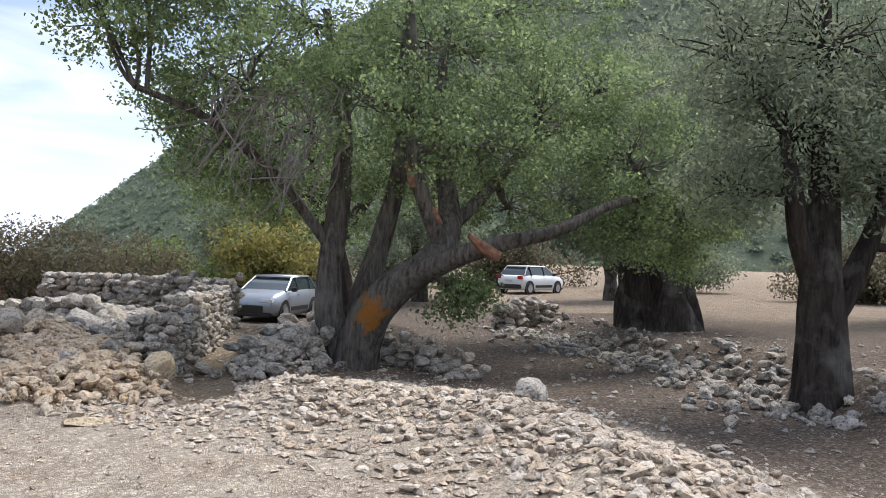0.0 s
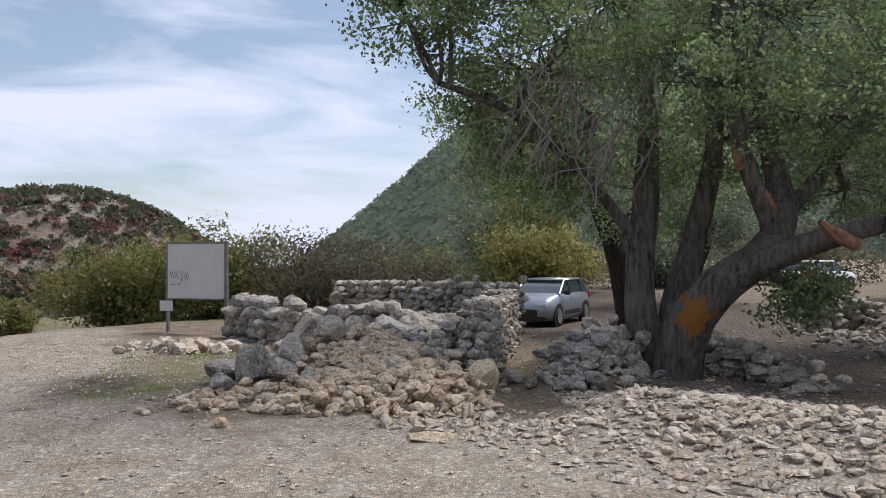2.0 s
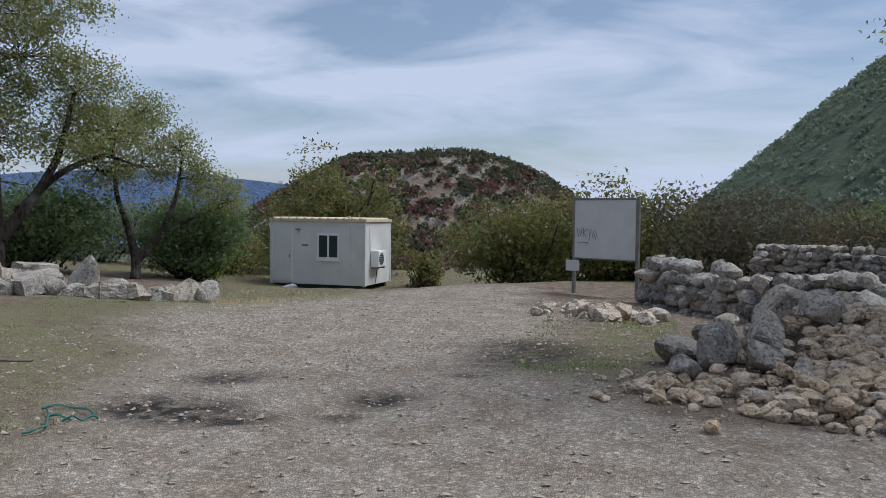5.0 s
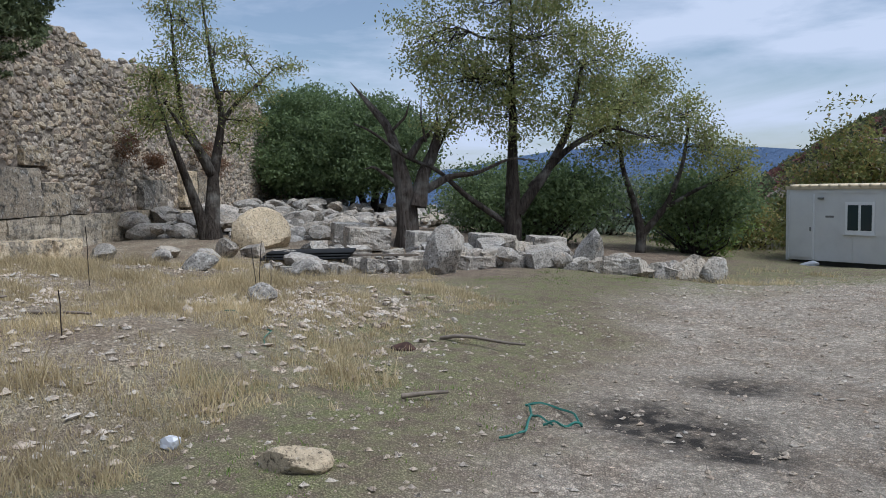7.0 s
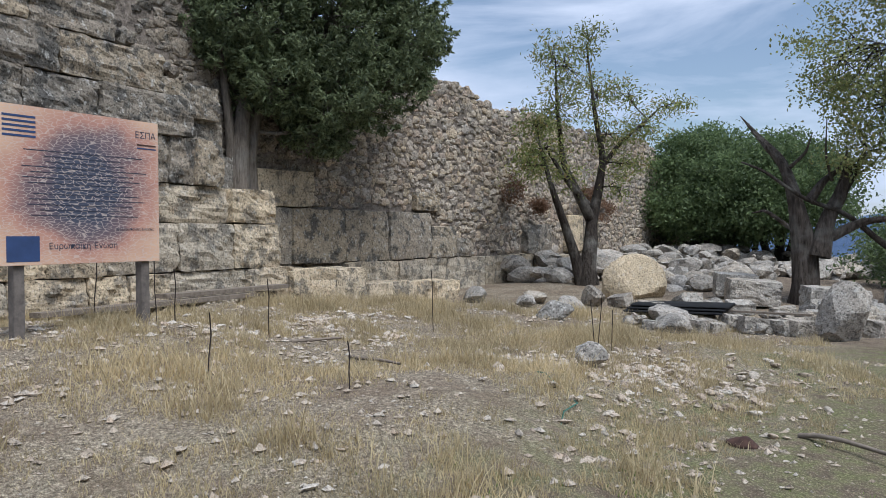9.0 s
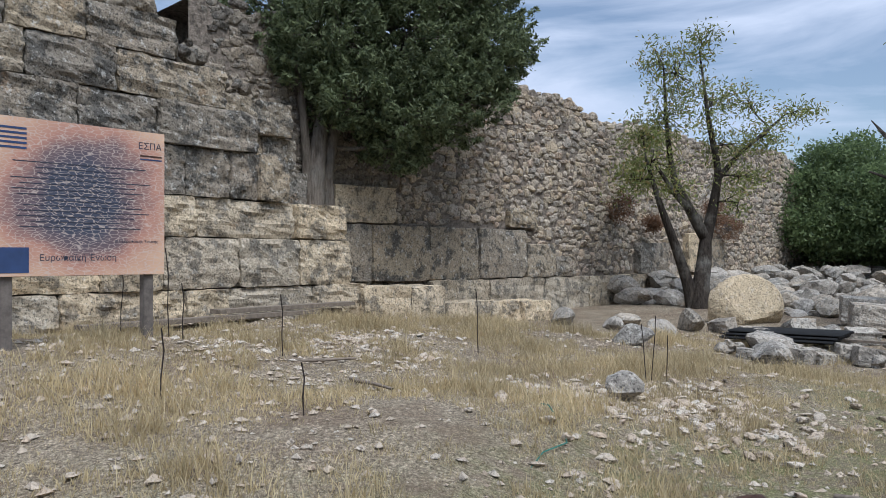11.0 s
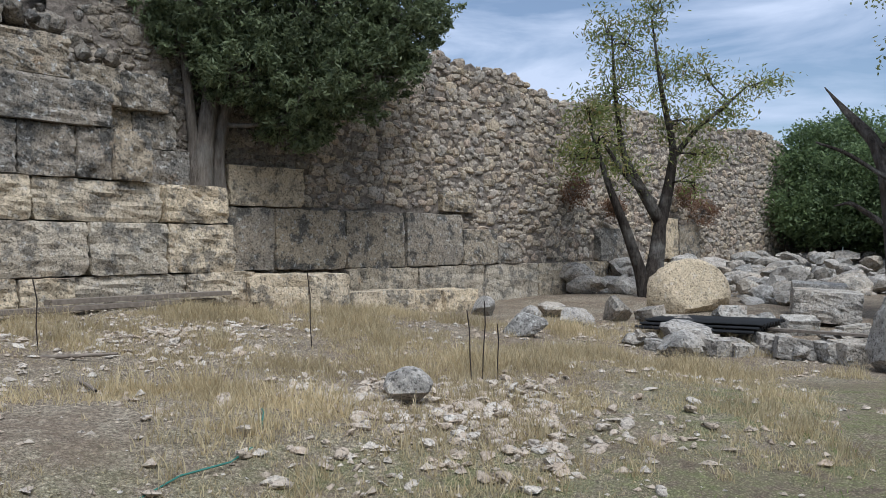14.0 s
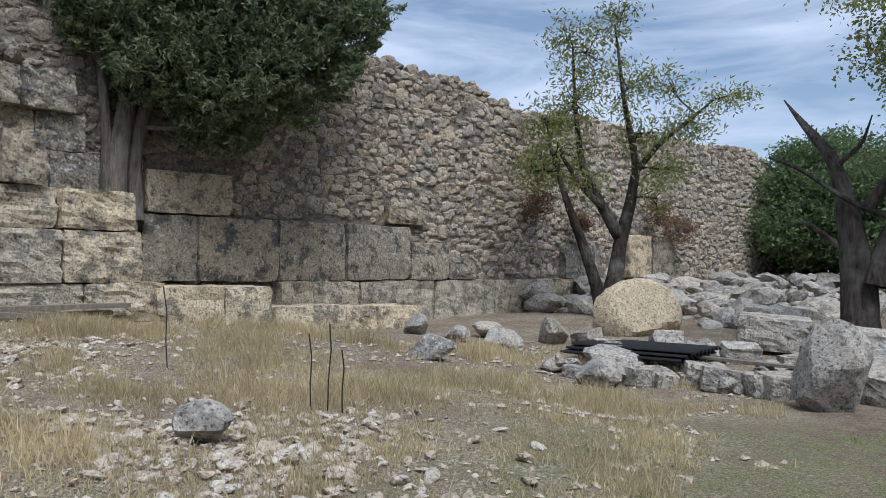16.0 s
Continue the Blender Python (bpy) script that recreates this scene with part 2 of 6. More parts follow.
_p.inputs["Base Color"].default_value = (0.03, 0.045, 0.05, 1)
_p.inputs["Roughness"].default_value = 0.06
_p.inputs["Specular IOR Level"].default_value = 0.8


# ---- mesh helpers ----
rng = np.random.default_rng(7)


def part(name, bm, material, parent=None, label="", smooth=False):
    me = bpy.data.meshes.new(name)
    bm.to_mesh(me)
    bm.free()
    me.materials.append(material)
    if smooth:
        me.shade_smooth()
    ob = new(name, me)
    if parent:
        ob.parent = parent
    if label:
        tagged(ob, label)
    return ob


def mesh_np(name, verts, faces, material, smooth=False):
    """verts (n,3), faces (m,k) arrays."""
    verts, faces = np.asarray(verts, np.float32), np.asarray(faces, np.int32)
    me = bpy.data.meshes.new(name)
    k = faces.shape[1]
    me.vertices.add(len(verts))
    me.vertices.foreach_set("co", verts.ravel())
    me.loops.add(faces.size)
    me.loops.foreach_set("vertex_index", faces.ravel())
    me.polygons.add(len(faces))
    me.polygons.foreach_set("loop_start", np.arange(0, faces.size, k, dtype=np.int32))
    me.polygons.foreach_set("use_smooth", np.full(len(faces), smooth))
    me.update(calc_edges=True)
    me.materials.append(material)
    return me


def thing(name, label, category, at=(0, 0, 0), rz=0, group="", kind=""):
    ob = new(name)
    ob.matrix_world = pose(*at, 0, 0, rz)
    ob.empty_display_size = 0.2
    return tagged(ob, label, category, group, kind)


def box(bm, x0, x1, y0, y1, z0, z1, bevel=0.0):
    made = bmesh.ops.create_cube(bm, size=1, matrix=Matrix.Translation(((x0 + x1) / 2, (y0 + y1) / 2, (z0 + z1) / 2)) @ Matrix.Diagonal((x1 - x0, y1 - y0, z1 - z0, 1)))
    if bevel:
        edges = {e for v in made["verts"] for e in v.link_edges}
        bmesh.ops.bevel(bm, geom=list(edges), offset=bevel, segments=2, affect='EDGES')
    return bm


def boxed(name, dims, material, parent, label="", bevel=0.004):
    return part(name, box(bmesh.new(), *dims, bevel), material, parent, label)


def tube_np(points, radii, sides=7, lump=0.0):
    """A tapered tube along points."""
    pts = np.asarray(points, float)
    n = len(pts)
    tang = np.gradient(pts, axis=0)
    tang /= np.linalg.norm(tang, axis=1)[:, None] + 1e-9
    ref = np.array([0.31, 0.95, 0.05])
    u = np.cross(tang, ref)
    u /= np.linalg.norm(u, axis=1)[:, None] + 1e-9
    w = np.cross(tang, u)
    a = np.linspace(0, 2 * np.pi, sides, endpoint=False)
    r = np.asarray(radii, float)[:, None] * (1 + lump * np.sin(a * 3 + pts[:, 2:3] * 2.3) + lump * 0.7 * np.sin(a * 5 + 1 + pts[:, 0:1] * 3))
    v = pts[:, None] + r[..., None] * (np.cos(a)[None, :, None] * u[:, None] + np.sin(a)[None, :, None] * w[:, None])
    i = np.arange(n - 1)[:, None] * sides
    j = np.arange(sides)[None]
    k = (j + 1) % sides
    f = np.stack([i + j, i + k, i + sides + k, i + sides + j], -1).reshape(-1, 4)
    return v.reshape(-1, 3), f


def joined(chunks):
    vs, fs, o = [], [], 0
    for v, f in chunks:
        vs.append(v)
        fs.append(f + o)
        o += len(v)
    return np.concatenate(vs), np.concatenate(fs)


def bent(a, b, steps=6, wander=0.15, sag=0.0):
    a, b = np.asarray(a, float), np.asarray(b, float)
    t = np.linspace(0, 1, steps)[:, None]
    d = np.linalg.norm(b - a)
    off = rng.normal(0, wander * d, (2, 3))
    p = a * (1 - t) + b * t + np.sin(t * np.pi) * off[0] * 0.6 + np.sin(t * 2 * np.pi) * off[1] * 0.35
    p[:, 2] += (np.sin(t * np.pi) * sag * d)[:, 0]
    return p


# ---- rocks ----
def rock_unit(sub, seed, cuts=11, jitter=0.05):
    r = np.random.default_rng(seed)
    bm = bmesh.new()
    bmesh.ops.create_icosphere(bm, subdivisions=sub, radius=1)
    v = np.array([x.co[:] for x in bm.verts])
    f = np.array([[x.index for x in p.verts] for p in bm.faces])
    bm.free()
    nrm = r.normal(size=(cuts, 3))
    nrm /= np.linalg.norm(nrm, axis=1)[:, None]
    d = r.uniform(0.5, 0.92, cuts)
    dots = v @ nrm.T
    rad = np.where(dots > 0.05, d / np.maximum(dots, 0.05), 9).min(axis=1)
    rad = np.minimum(rad, 1.12) * (1 + r.normal(0, jitter, len(v)))
    return v * rad[:, None] * 0.5, f


def faced_unit(seed):
    """A rough stone with flattened faces, for walls."""
    r = np.random.default_rng(seed)
    v, f = rock_unit(2, seed, 4, 0.02)
    nrm = np.array([(1, 0, 0), (-1, 0, 0), (0, 1, 0), (0, -1, 0), (0, 0, 1), (0, 0, -1)], float) + r.normal(0, .16, (6, 3))
    nrm /= np.linalg.norm(nrm, axis=1)[:, None]
    q = v / np.linalg.norm(v, axis=1)[:, None]
    dots = q @ nrm.T
    rad = np.where(dots > .05, r.uniform(.40, .48, 6) / np.maximum(dots, .05), 9).min(axis=1)
    return q * np.minimum(rad, .64)[:, None] * (1 + r.normal(0, .03, len(q)))[:, None], f


FACED = [faced_unit(s + 300) for s in range(10)]
ROCK1 = [rock_unit(1, s) for s in range(10)]
ROCK2 = [rock_unit(2, s) for s in range(10)]
ROCK3 = [rock_unit(3, s + 40, 10, 0.012) for s in range(8)]
ROCK4 = [rock_unit(4, s + 70, 10, 0.008) for s in range(5)]


def block_unit(seed):
    """A unit squared block with eroded edges and a hollowed, pitted face."""
    r = np.random.default_rng(seed)
    bm = bmesh.new()
    bmesh.ops.create_cube(bm, size=1)
    bmesh.ops.subdivide_edges(bm, edges=bm.edges[:], cuts=9, use_grid_fill=True)
    v = np.array([x.co[:] for x in bm.verts])
    f = np.array([[x.index for x in p.verts] for p in bm.faces])
    bm.free()
    a = np.abs(v) * 2
    edge = np.sort(a, axis=1)
    near = np.clip((edge[:, 1] - 0.62) / 0.38, 0, 1) ** 2 * np.clip((edge[:, 2] - 0.9) / 0.1, 0, 1)
    corner = np.clip((edge[:, 0] - 0.6) / 0.4, 0, 1) ** 2
    v *= (1 - 0.014 * near * r.uniform(0.0, 3.0, len(v)) - 0.025 * corner * r.uniform(0.2, 1.8, len(v)))[:, None]
    off = np.array([noise.noise_vector(Vector(p) * 3.1 + Vector((seed * 7.3, 0, 0))) for p in v])
    fine = np.array([noise.noise_vector(Vector(p) * 8.3 + Vector((0, seed * 5.1, 0))) for p in v])
    v += off * np.array([0.02, 0.06, 0.03]) + fine * np.array([0.006, 0.035, 0.008])
    return v, f


BLOCKS = [block_unit(s) for s in range(9)]


def rot_np(rx, ry, rz):
    return np.array(Euler((rx, ry, rz)).to_matrix())


def heap(units, items):
    """items: (pos, (sx, sy, sz), (rx, ry, rz)) -> joined arrays."""
    out = []
    for p, s, r in items:
        v, f = (units if s[0] > .11 or units is not ROCK2 else ROCK1)[rng.integers(len(units))]
        out.append(((v * np.asarray(s)) @ rot_np(*r).T + np.asarray(p), f))
    return joined(out)


def unit_meshes(name, units, material, smooth=False):
    return [mesh_np(name, v, f, material, smooth) for v, f in units]


def piece(name, me, pos, size, rot, parent):
    ob = new(name, me)
    ob.parent = parent
    ob.matrix_local = Matrix.LocRotScale(Vector(pos), Euler(rot), Vector(size))
    return ob


def stuff(name, v, f, material, parent=None, label="", category="", smooth=False):
    ob = new(name, mesh_np(name, v, f, material, smooth))
    if parent:
        ob.parent = parent
        ob["kind"] = "stuff"
        if label:
            ob["label"] = label
        return ob
    return tagged(ob, label, category, "", "stuff")


# ---- the lie of the land ----
SPOTS = [(0, 0, .06), (0.4, 8.5, .03), (-1, 10.3, .08), (2.5, 7.5, .07), (-4.2, 8.6, -.05), (-5, 11.2, -.08), (-6.6, 11.3, -.13),
         (-5.9, 8.9, -.08), (-6.4, 7.0, .08), (-8.2, 9.6, .03), (-9, 6.8, .48), (-10.6, 8.4, .38), (-10.9, 9.6, .17), (-10.5, 4.6, .80),
         (-14.5, 5.5, .62), (-16.5, 8, .42), (-19, 11, .18), (-19.5, 13.7, .15), (-14.5, 13.6, -.1), (-24, 15, .3), (-3.2, 21.5, -.13),
         (-11, 21, -.45), (-10.8, 28.9, -1.05), (5, 12.7, -.15), (9, 27, -.62), (14, 15, -.2), (8, 6.5, 0), (8, -8, .1), (-9, -6, .6)]
SP = np.array(SPOTS)


def land(x, y):
    x, y = np.asarray(x, float), np.asarray(y, float)
    d2 = (x[..., None] - SP[:, 0]) ** 2 + (y[..., None] - SP[:, 1]) ** 2 + 0.5
    w = d2 ** -1.6
    z = (w * SP[:, 2]).sum(-1) / w.sum(-1)
    # beyond the cabin and the wall the plateau falls away
    s = np.maximum(0, (y - 30.5) + 0.30 * (-(x + 11)) * (x < -11) - np.maximum(0, x - 2) * 1.6)
    z = z - np.minimum(40, 0.012 * s ** 1.7)
    s2 = np.maximum(0, -x - 46)
    return z - np.minimum(30, 0.02 * s2 ** 1.6)


def seg_dist(x, y, line):
    best = np.full(np.shape(x), 1e9)
    for (ax, ay), (bx, by) in zip(line[:-1], line[1:]):
        t = np.clip(((x - ax) * (bx - ax) + (y - ay) * (by - ay)) / ((bx - ax) ** 2 + (by - ay) ** 2), 0, 1)
        best = np.minimum(best, np.hypot(x - ax - t * (bx - ax), y - ay - t * (by - ay)))
    return best


MOUND = [(3.3, 3.4), (3.95, 5.2), (4.15, 7.0), (2.6, 8.9)]
FILL = [(0.5, 13.2), (1.2, 15.0), (1.9, 18.0)]
SUNK = [(1.95, 9.6), (2.25, 12.0), (3.3, 14.4), (4.9, 18.8)]
BANK = [(4.4, 14.3), (5.2, 14.1), (6.2, 14.8)]
HEAP = [(0.75, 11.6), (0.1, 12.3)]
RIGHT_EDGE = [(12.2, 18.6), (10.6, 14.0), (9.6, 10.0), (7.9, 6.4), (6.2, 3.6)]
PUDDLES = [(-5.45, 9.6, .70, .50), (-4.95, 9.45, .50, .32), (-5.75, 10.95, .50, .40), (-3.88, 10.5, .36, .40), (-3.35, 11.6, .24, .16), (-3.0, 12.9, .7, 1.1), (-4.0, 9.75, .2, .13)]


def ground_z(x, y):
    z = land(x, y)
    z = z + 0.30 * np.exp(-(seg_dist(x, y, MOUND) / 0.75) ** 2)
    z = z + 0.26 * np.exp(-(seg_dist(x, y, FILL) / 1.25) ** 4)
    z = z + 0.45 * np.exp(-(seg_dist(x, y, BANK) / 1.0) ** 4)
    z = z + 0.30 * np.exp(-(seg_dist(x, y, HEAP) / 0.9) ** 2)
    z = z + 0.30 * np.exp(-(seg_dist(x, y, [(3.5, 12.4), (4.1, 13.2)]) / 0.6) ** 2)
    right = x - np.interp(y, [3.6, 6.4, 10, 14, 18.6], [6.2, 7.9, 9.6, 10.6, 12.2])
    z = z + 0.38 * np.clip((right - 0.2) / 0.8, 0, 1) * np.clip((y - 1) / 3, 0, 1) * np.clip((22 - y) / 3, 0, 1)
    z = z - 0.10 * np.exp(-(seg_dist(x, y, SUNK) / 0.5) ** 2)
    for px, py, rx, ry in PUDDLES[:4]:
        z = z - 0.035 * np.exp(-((x - px) / rx) ** 2 - ((y - py) / ry) ** 2)
    near = np.exp(-((x + 4) / 40) ** 2 - ((y - 10) / 40) ** 2)
    return z + near * (0.022 * fbm(x, y, 0.9, 3) + 0.012 * fbm(x, y, 4.2, 4))


def gz(x, y):
    return float(ground_z(np.array(float(x)), np.array(float(y))))


def fine_lines(lo, hi, step, reach):
    c = np.arange(lo, hi + step / 2, step)
    out, s = [], step
    a = hi
    while a < reach:
        s *= 1.16
        a += s
        out.append(a)
    left, s, a = [], step, lo
    while a > -reach:
        s *= 1.16
        a -= s
        left.append(a)
    return np.concatenate([left[::-1], c, out])


def fbm(x, y, s, seed):
    r = np.random.default_rng(seed)
    z = 0
    for k in range(5):
        a, b, c, d = r.uniform(0, 6.28, 4)
        f = s * 1.9 ** k
        th = r.uniform(0, 6.28)
        u, w = x * math.cos(th) + y * math.sin(th), -x * math.sin(th) + y * math.cos(th)
        z = z + (np.sin(u * f + a + 1.3 * np.sin(w * f * 0.7 + b)) * np.sin(w * f + c + 1.1 * np.sin(u * f * 0.8 + d))) / 1.6 ** k
    return z


gx, gy = fine_lines(-22, 12, 0.16, 2400), fine_lines(-3, 24, 0.16, 2400)
GX, GY = np.meshgrid(gx, gy)
GZ = ground_z(GX, GY)
nx, ny = len(gx), len(gy)
idx = np.arange(nx * ny).reshape(ny, nx)
gf = np.stack([idx[:-1, :-1], idx[:-1, 1:], idx[1:, 1:], idx[1:, :-1]], -1).reshape(-1, 4)

# cover: gravel, dry grass, thin green grass, damp dark patches
wob = 0.55 * fbm(GX, GY, 0.8, 9)
xl = np.interp(GY, [-10, 4, 7, 9, 11, 13.5, 16, 20, 24], [-4.0, -4.2, -5.2, -6.3, -7.8, -9.4, -10.2, -10.5, -9.0])
xr = np.interp(GY, [-10, 8, 10, 12, 15, 20, 24], [30, 30, -1.4, -1.9, -2.6, -3.4, -5])
gravel = np.clip((GX - xl + wob) / 1.1, 0, 1) * np.clip((xr - GX + wob) / 0.8, 0, 1) * np.clip((25 - GY + wob) / 3, 0, 1)
# leaf litter cover; its brown also darkens the lane corner for the olive's shade
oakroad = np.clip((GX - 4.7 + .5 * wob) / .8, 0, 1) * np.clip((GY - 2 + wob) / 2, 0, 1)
dry = np.clip((xl - 0.9 - GX + wob * 1.2) / 1.3, 0, 1) * np.clip((13.2 - GY + 0.55 * (-GX - 10) * (GX < -10) + wob) / 1.5, 0, 1)
dry = np.maximum(dry, 0.35 * np.clip((GX - 17.5 + wob) / 3, 0, 1))
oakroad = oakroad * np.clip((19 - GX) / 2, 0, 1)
green = np.clip(1.3 - np.abs(GX - xl + 1.2 + wob) / 1.7, 0, 1) * np.clip((GY - 3) / 4, 0, 1) + np.clip(1.2 - seg_dist(GX, GY, [(-2.2, 12.0), (-1.9, 15.5)]) / 0.8, 0, 1) \
    + np.clip((GY - 23.5 + wob) / 2, 0, 1) * (GX < 6) + np.clip(1.4 - seg_dist(GX, GY, [(-11.5, 13.2), (-9.8, 16), (-9.5, 22)]) / 1.5 + wob * 0.4, 0, 1) \
    + 0.8 * np.clip(1.1 - seg_dist(GX, GY, [(1.9, 10.5), (4.0, 17)]) / 0.5, 0, 1) * 0.3
damp = np.zeros_like(GX)
for px, py, rx, ry in PUDDLES:
    damp = np.maximum(damp, np.exp(-(((GX - px) / rx) ** 2 + ((GY - py) / ry) ** 2) ** 2.2 + 0.3 * wob))
gme = mesh_np("ground", np.stack([GX, GY, GZ], -1).reshape(-1, 3), gf, None, True)
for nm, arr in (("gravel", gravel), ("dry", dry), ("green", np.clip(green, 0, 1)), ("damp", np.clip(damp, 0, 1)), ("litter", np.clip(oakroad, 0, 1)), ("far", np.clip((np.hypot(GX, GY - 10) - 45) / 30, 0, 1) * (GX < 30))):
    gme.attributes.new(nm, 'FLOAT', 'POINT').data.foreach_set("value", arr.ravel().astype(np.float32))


def ground_mat():
    m, n, l, p = nodes_of("ground_cover")
    vec = n.new("ShaderNodeNewGeometry").outputs["Position"]

    def att(nm):
        a = n.new("ShaderNodeAttribute")
        a.attribute_name = nm
        return a.outputs["Fac"]
    big, mid, fine = tex_noise(n, l, vec, 0.5, 5), tex_noise(n, l, vec, 5, 8, 0.65), tex_noise(n, l, vec, 42, 8, 0.75)
    def cells(scale):
        v = n.new("ShaderNodeTexVoronoi")
        v.inputs["Scale"].default_value = scale
        l.new(vec, v.inputs["Vector"])
        edge = ramp(n, l, v.outputs["Distance"], [(0.0, grey(1.2)), (0.42, grey(1.0)), (0.62, grey(0.45))])
        sp = n.new("ShaderNodeSeparateColor")
        l.new(v.outputs["Color"], sp.inputs[0])
        return mixed(n, l, 1.0, edge, ramp(n, l, sp.outputs[0], [(0.0, grey(0.5)), (0.55, grey(0.95)), (1.0, grey(1.75))]), 'MULTIPLY')
    peb, grit = cells(24), cells(75)
    patch = tex_noise(n, l, vec, 1.3, 7, 0.7)
    soil = mixed(n, l, 0.6, ramp(n, l, mid, [(0.3, (0.20, 0.15, 0.11)), (0.7, (0.42, 0.335, 0.25))]), grit, 'MULTIPLY')
    grav = ramp(n, l, mid, [(0.3, (0.42, 0.36, 0.285)), (0.7, (0.66, 0.575, 0.47))])
    grav = mixed(n, l, ramp(n, l, patch, [(0.46, grey(0)), (0.62, grey(0.7))]), grav, (0.40, 0.315, 0.235))
    grav = mixed(n, l, 0.4, mixed(n, l, 0.5, grav, grit, 'MULTIPLY'), peb, 'MULTIPLY')
    dryc = ramp(n, l, fine, [(0.36, (0.17, 0.135, 0.10)), (0.5, (0.41, 0.34, 0.25)), (0.62, (0.70, 0.60, 0.45))])
    dryc = mixed(n, l, ramp(n, l, patch, [(0.45, grey(0)), (0.58, grey(0.7))]), dryc, (0.30, 0.225, 0.16))
    dryc = mixed(n, l, 0.55, dryc, mixed(n, l, 0.5, grit, peb), 'MULTIPLY')
    grn = mixed(n, l, 0.5, ramp(n, l, fine, [(0.3, (0.155, 0.16, 0.07)), (0.7, (0.36, 0.355, 0.18))]), grit, 'MULTIPLY')
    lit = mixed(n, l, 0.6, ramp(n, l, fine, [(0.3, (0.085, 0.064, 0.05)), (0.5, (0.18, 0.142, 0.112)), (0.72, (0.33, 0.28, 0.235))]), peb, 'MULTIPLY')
    c = mixed(n, l, att("gravel"), soil, grav)
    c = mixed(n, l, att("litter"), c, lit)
    c = mixed(n, l, mixed(n, l, 1.0, att("dry"), ramp(n, l, mid, [(0.25, grey(0.45)), (0.5, grey(1))]), 'MULTIPLY'), c, dryc)
    c = mixed(n, l, mixed(n, l, 1.0, att("green"), ramp(n, l, mid, [(0.40, grey(0.1)), (0.6, grey(0.95))]), 'MULTIPLY'), c, grn)
    c = mixed(n, l, mixed(n, l, 1.0, att("damp"), ramp(n, l, mid, [(0.40, grey(0.35)), (0.55, grey(0.97))]), 'MULTIPLY'), c, (0.040, 0.036, 0.032))
    c = mixed(n, l, att("far"), c, ramp(n, l, big, [(0.4, (0.05, 0.075, 0.05)), (0.6, (0.10, 0.12, 0.075))]))
    c = mixed(n, l, 0.5, c, ramp(n, l, fine, [(0.28, grey(0.5)), (0.5, grey(1)), (0.75, grey(1.3))]), 'MULTIPLY')
    l.new(c, p.inputs["Base Color"])
    p.inputs["Roughness"].default_value = 0.95
    p.inputs["Specular IOR Level"].default_value = 0.15
    bumped(n, l, p, mixed(n, l, 0.5, fine, grit), 1.0, 0.035)
    return m


gme.materials[0] = ground_mat()
tagged(new("ground", gme), "dusty gravel and dry grass ground", "ground", "", "structure")


# ---- foliage ----
def leaves_np(centres, length, width, simple=False):
    c = np.asarray(centres)
    n = len(c)
    a = rng.normal(size=(n, 3))
    a /= np.linalg.norm(a, axis=1)[:, None]
    b = np.cross(a, rng.normal(size=(n, 3)))
    b /= np.linalg.norm(b, axis=1)[:, None] + 1e-9
    s = rng.uniform(0.6, 1.25, (n, 1))
    if simple:
        v = np.stack([c - a * length * s / 2, c + b * width * s * .7 + a * length * s * .1, c + a * length * s / 2], 1)
        return v.reshape(-1, 3), np.arange(3 * n).reshape(-1, 3)
    v = np.stack([c - a * length * s / 2, c + b * width * s / 2, c + a * length * s / 2, c - b * width * s / 2], 1)
    return v.reshape(-1, 3), np.arange(4 * n).reshape(-1, 4)


def clump_points(clumps, per, cluster, spread, droop=0.0, spray=0.0):
    """clumps: (x, y, z, rx, ry, rz, weight). Returns cluster centres and leaf centres."""
    cc = []
    for x, y, z, rx, ry, rz, w in clumps:
        k = max(3, int(per * w))
        d = rng.normal(size=(k, 3))
        d /= np.linalg.norm(d, axis=1)[:, None]
        r = rng.uniform(0.25, 1, (k, 1)) ** 0.55
        cc.append(np.array([x, y, z]) + d * r * np.array([rx, ry, rz]))
    out = []
    for c in cc:
        off = rng.normal(size=(len(c), cluster, 3)) * np.array([spread, spread, spread * 0.7])
        if spray:
            way = c - c.mean(axis=0)
            way = way / (np.linalg.norm(way, axis=1)[:, None] + 1e-6) + np.array([0, 0, .75])
            t = rng.random((len(c), cluster, 1))
            off = off * (1.15 - t) + way[:, None] * t * spray
        off[..., 2] -= droop * np.abs(rng.normal(size=(len(c), cluster)))
        out.append((c[:, None] + off).reshape(-1, 3))
    return cc, np.concatenate(out)


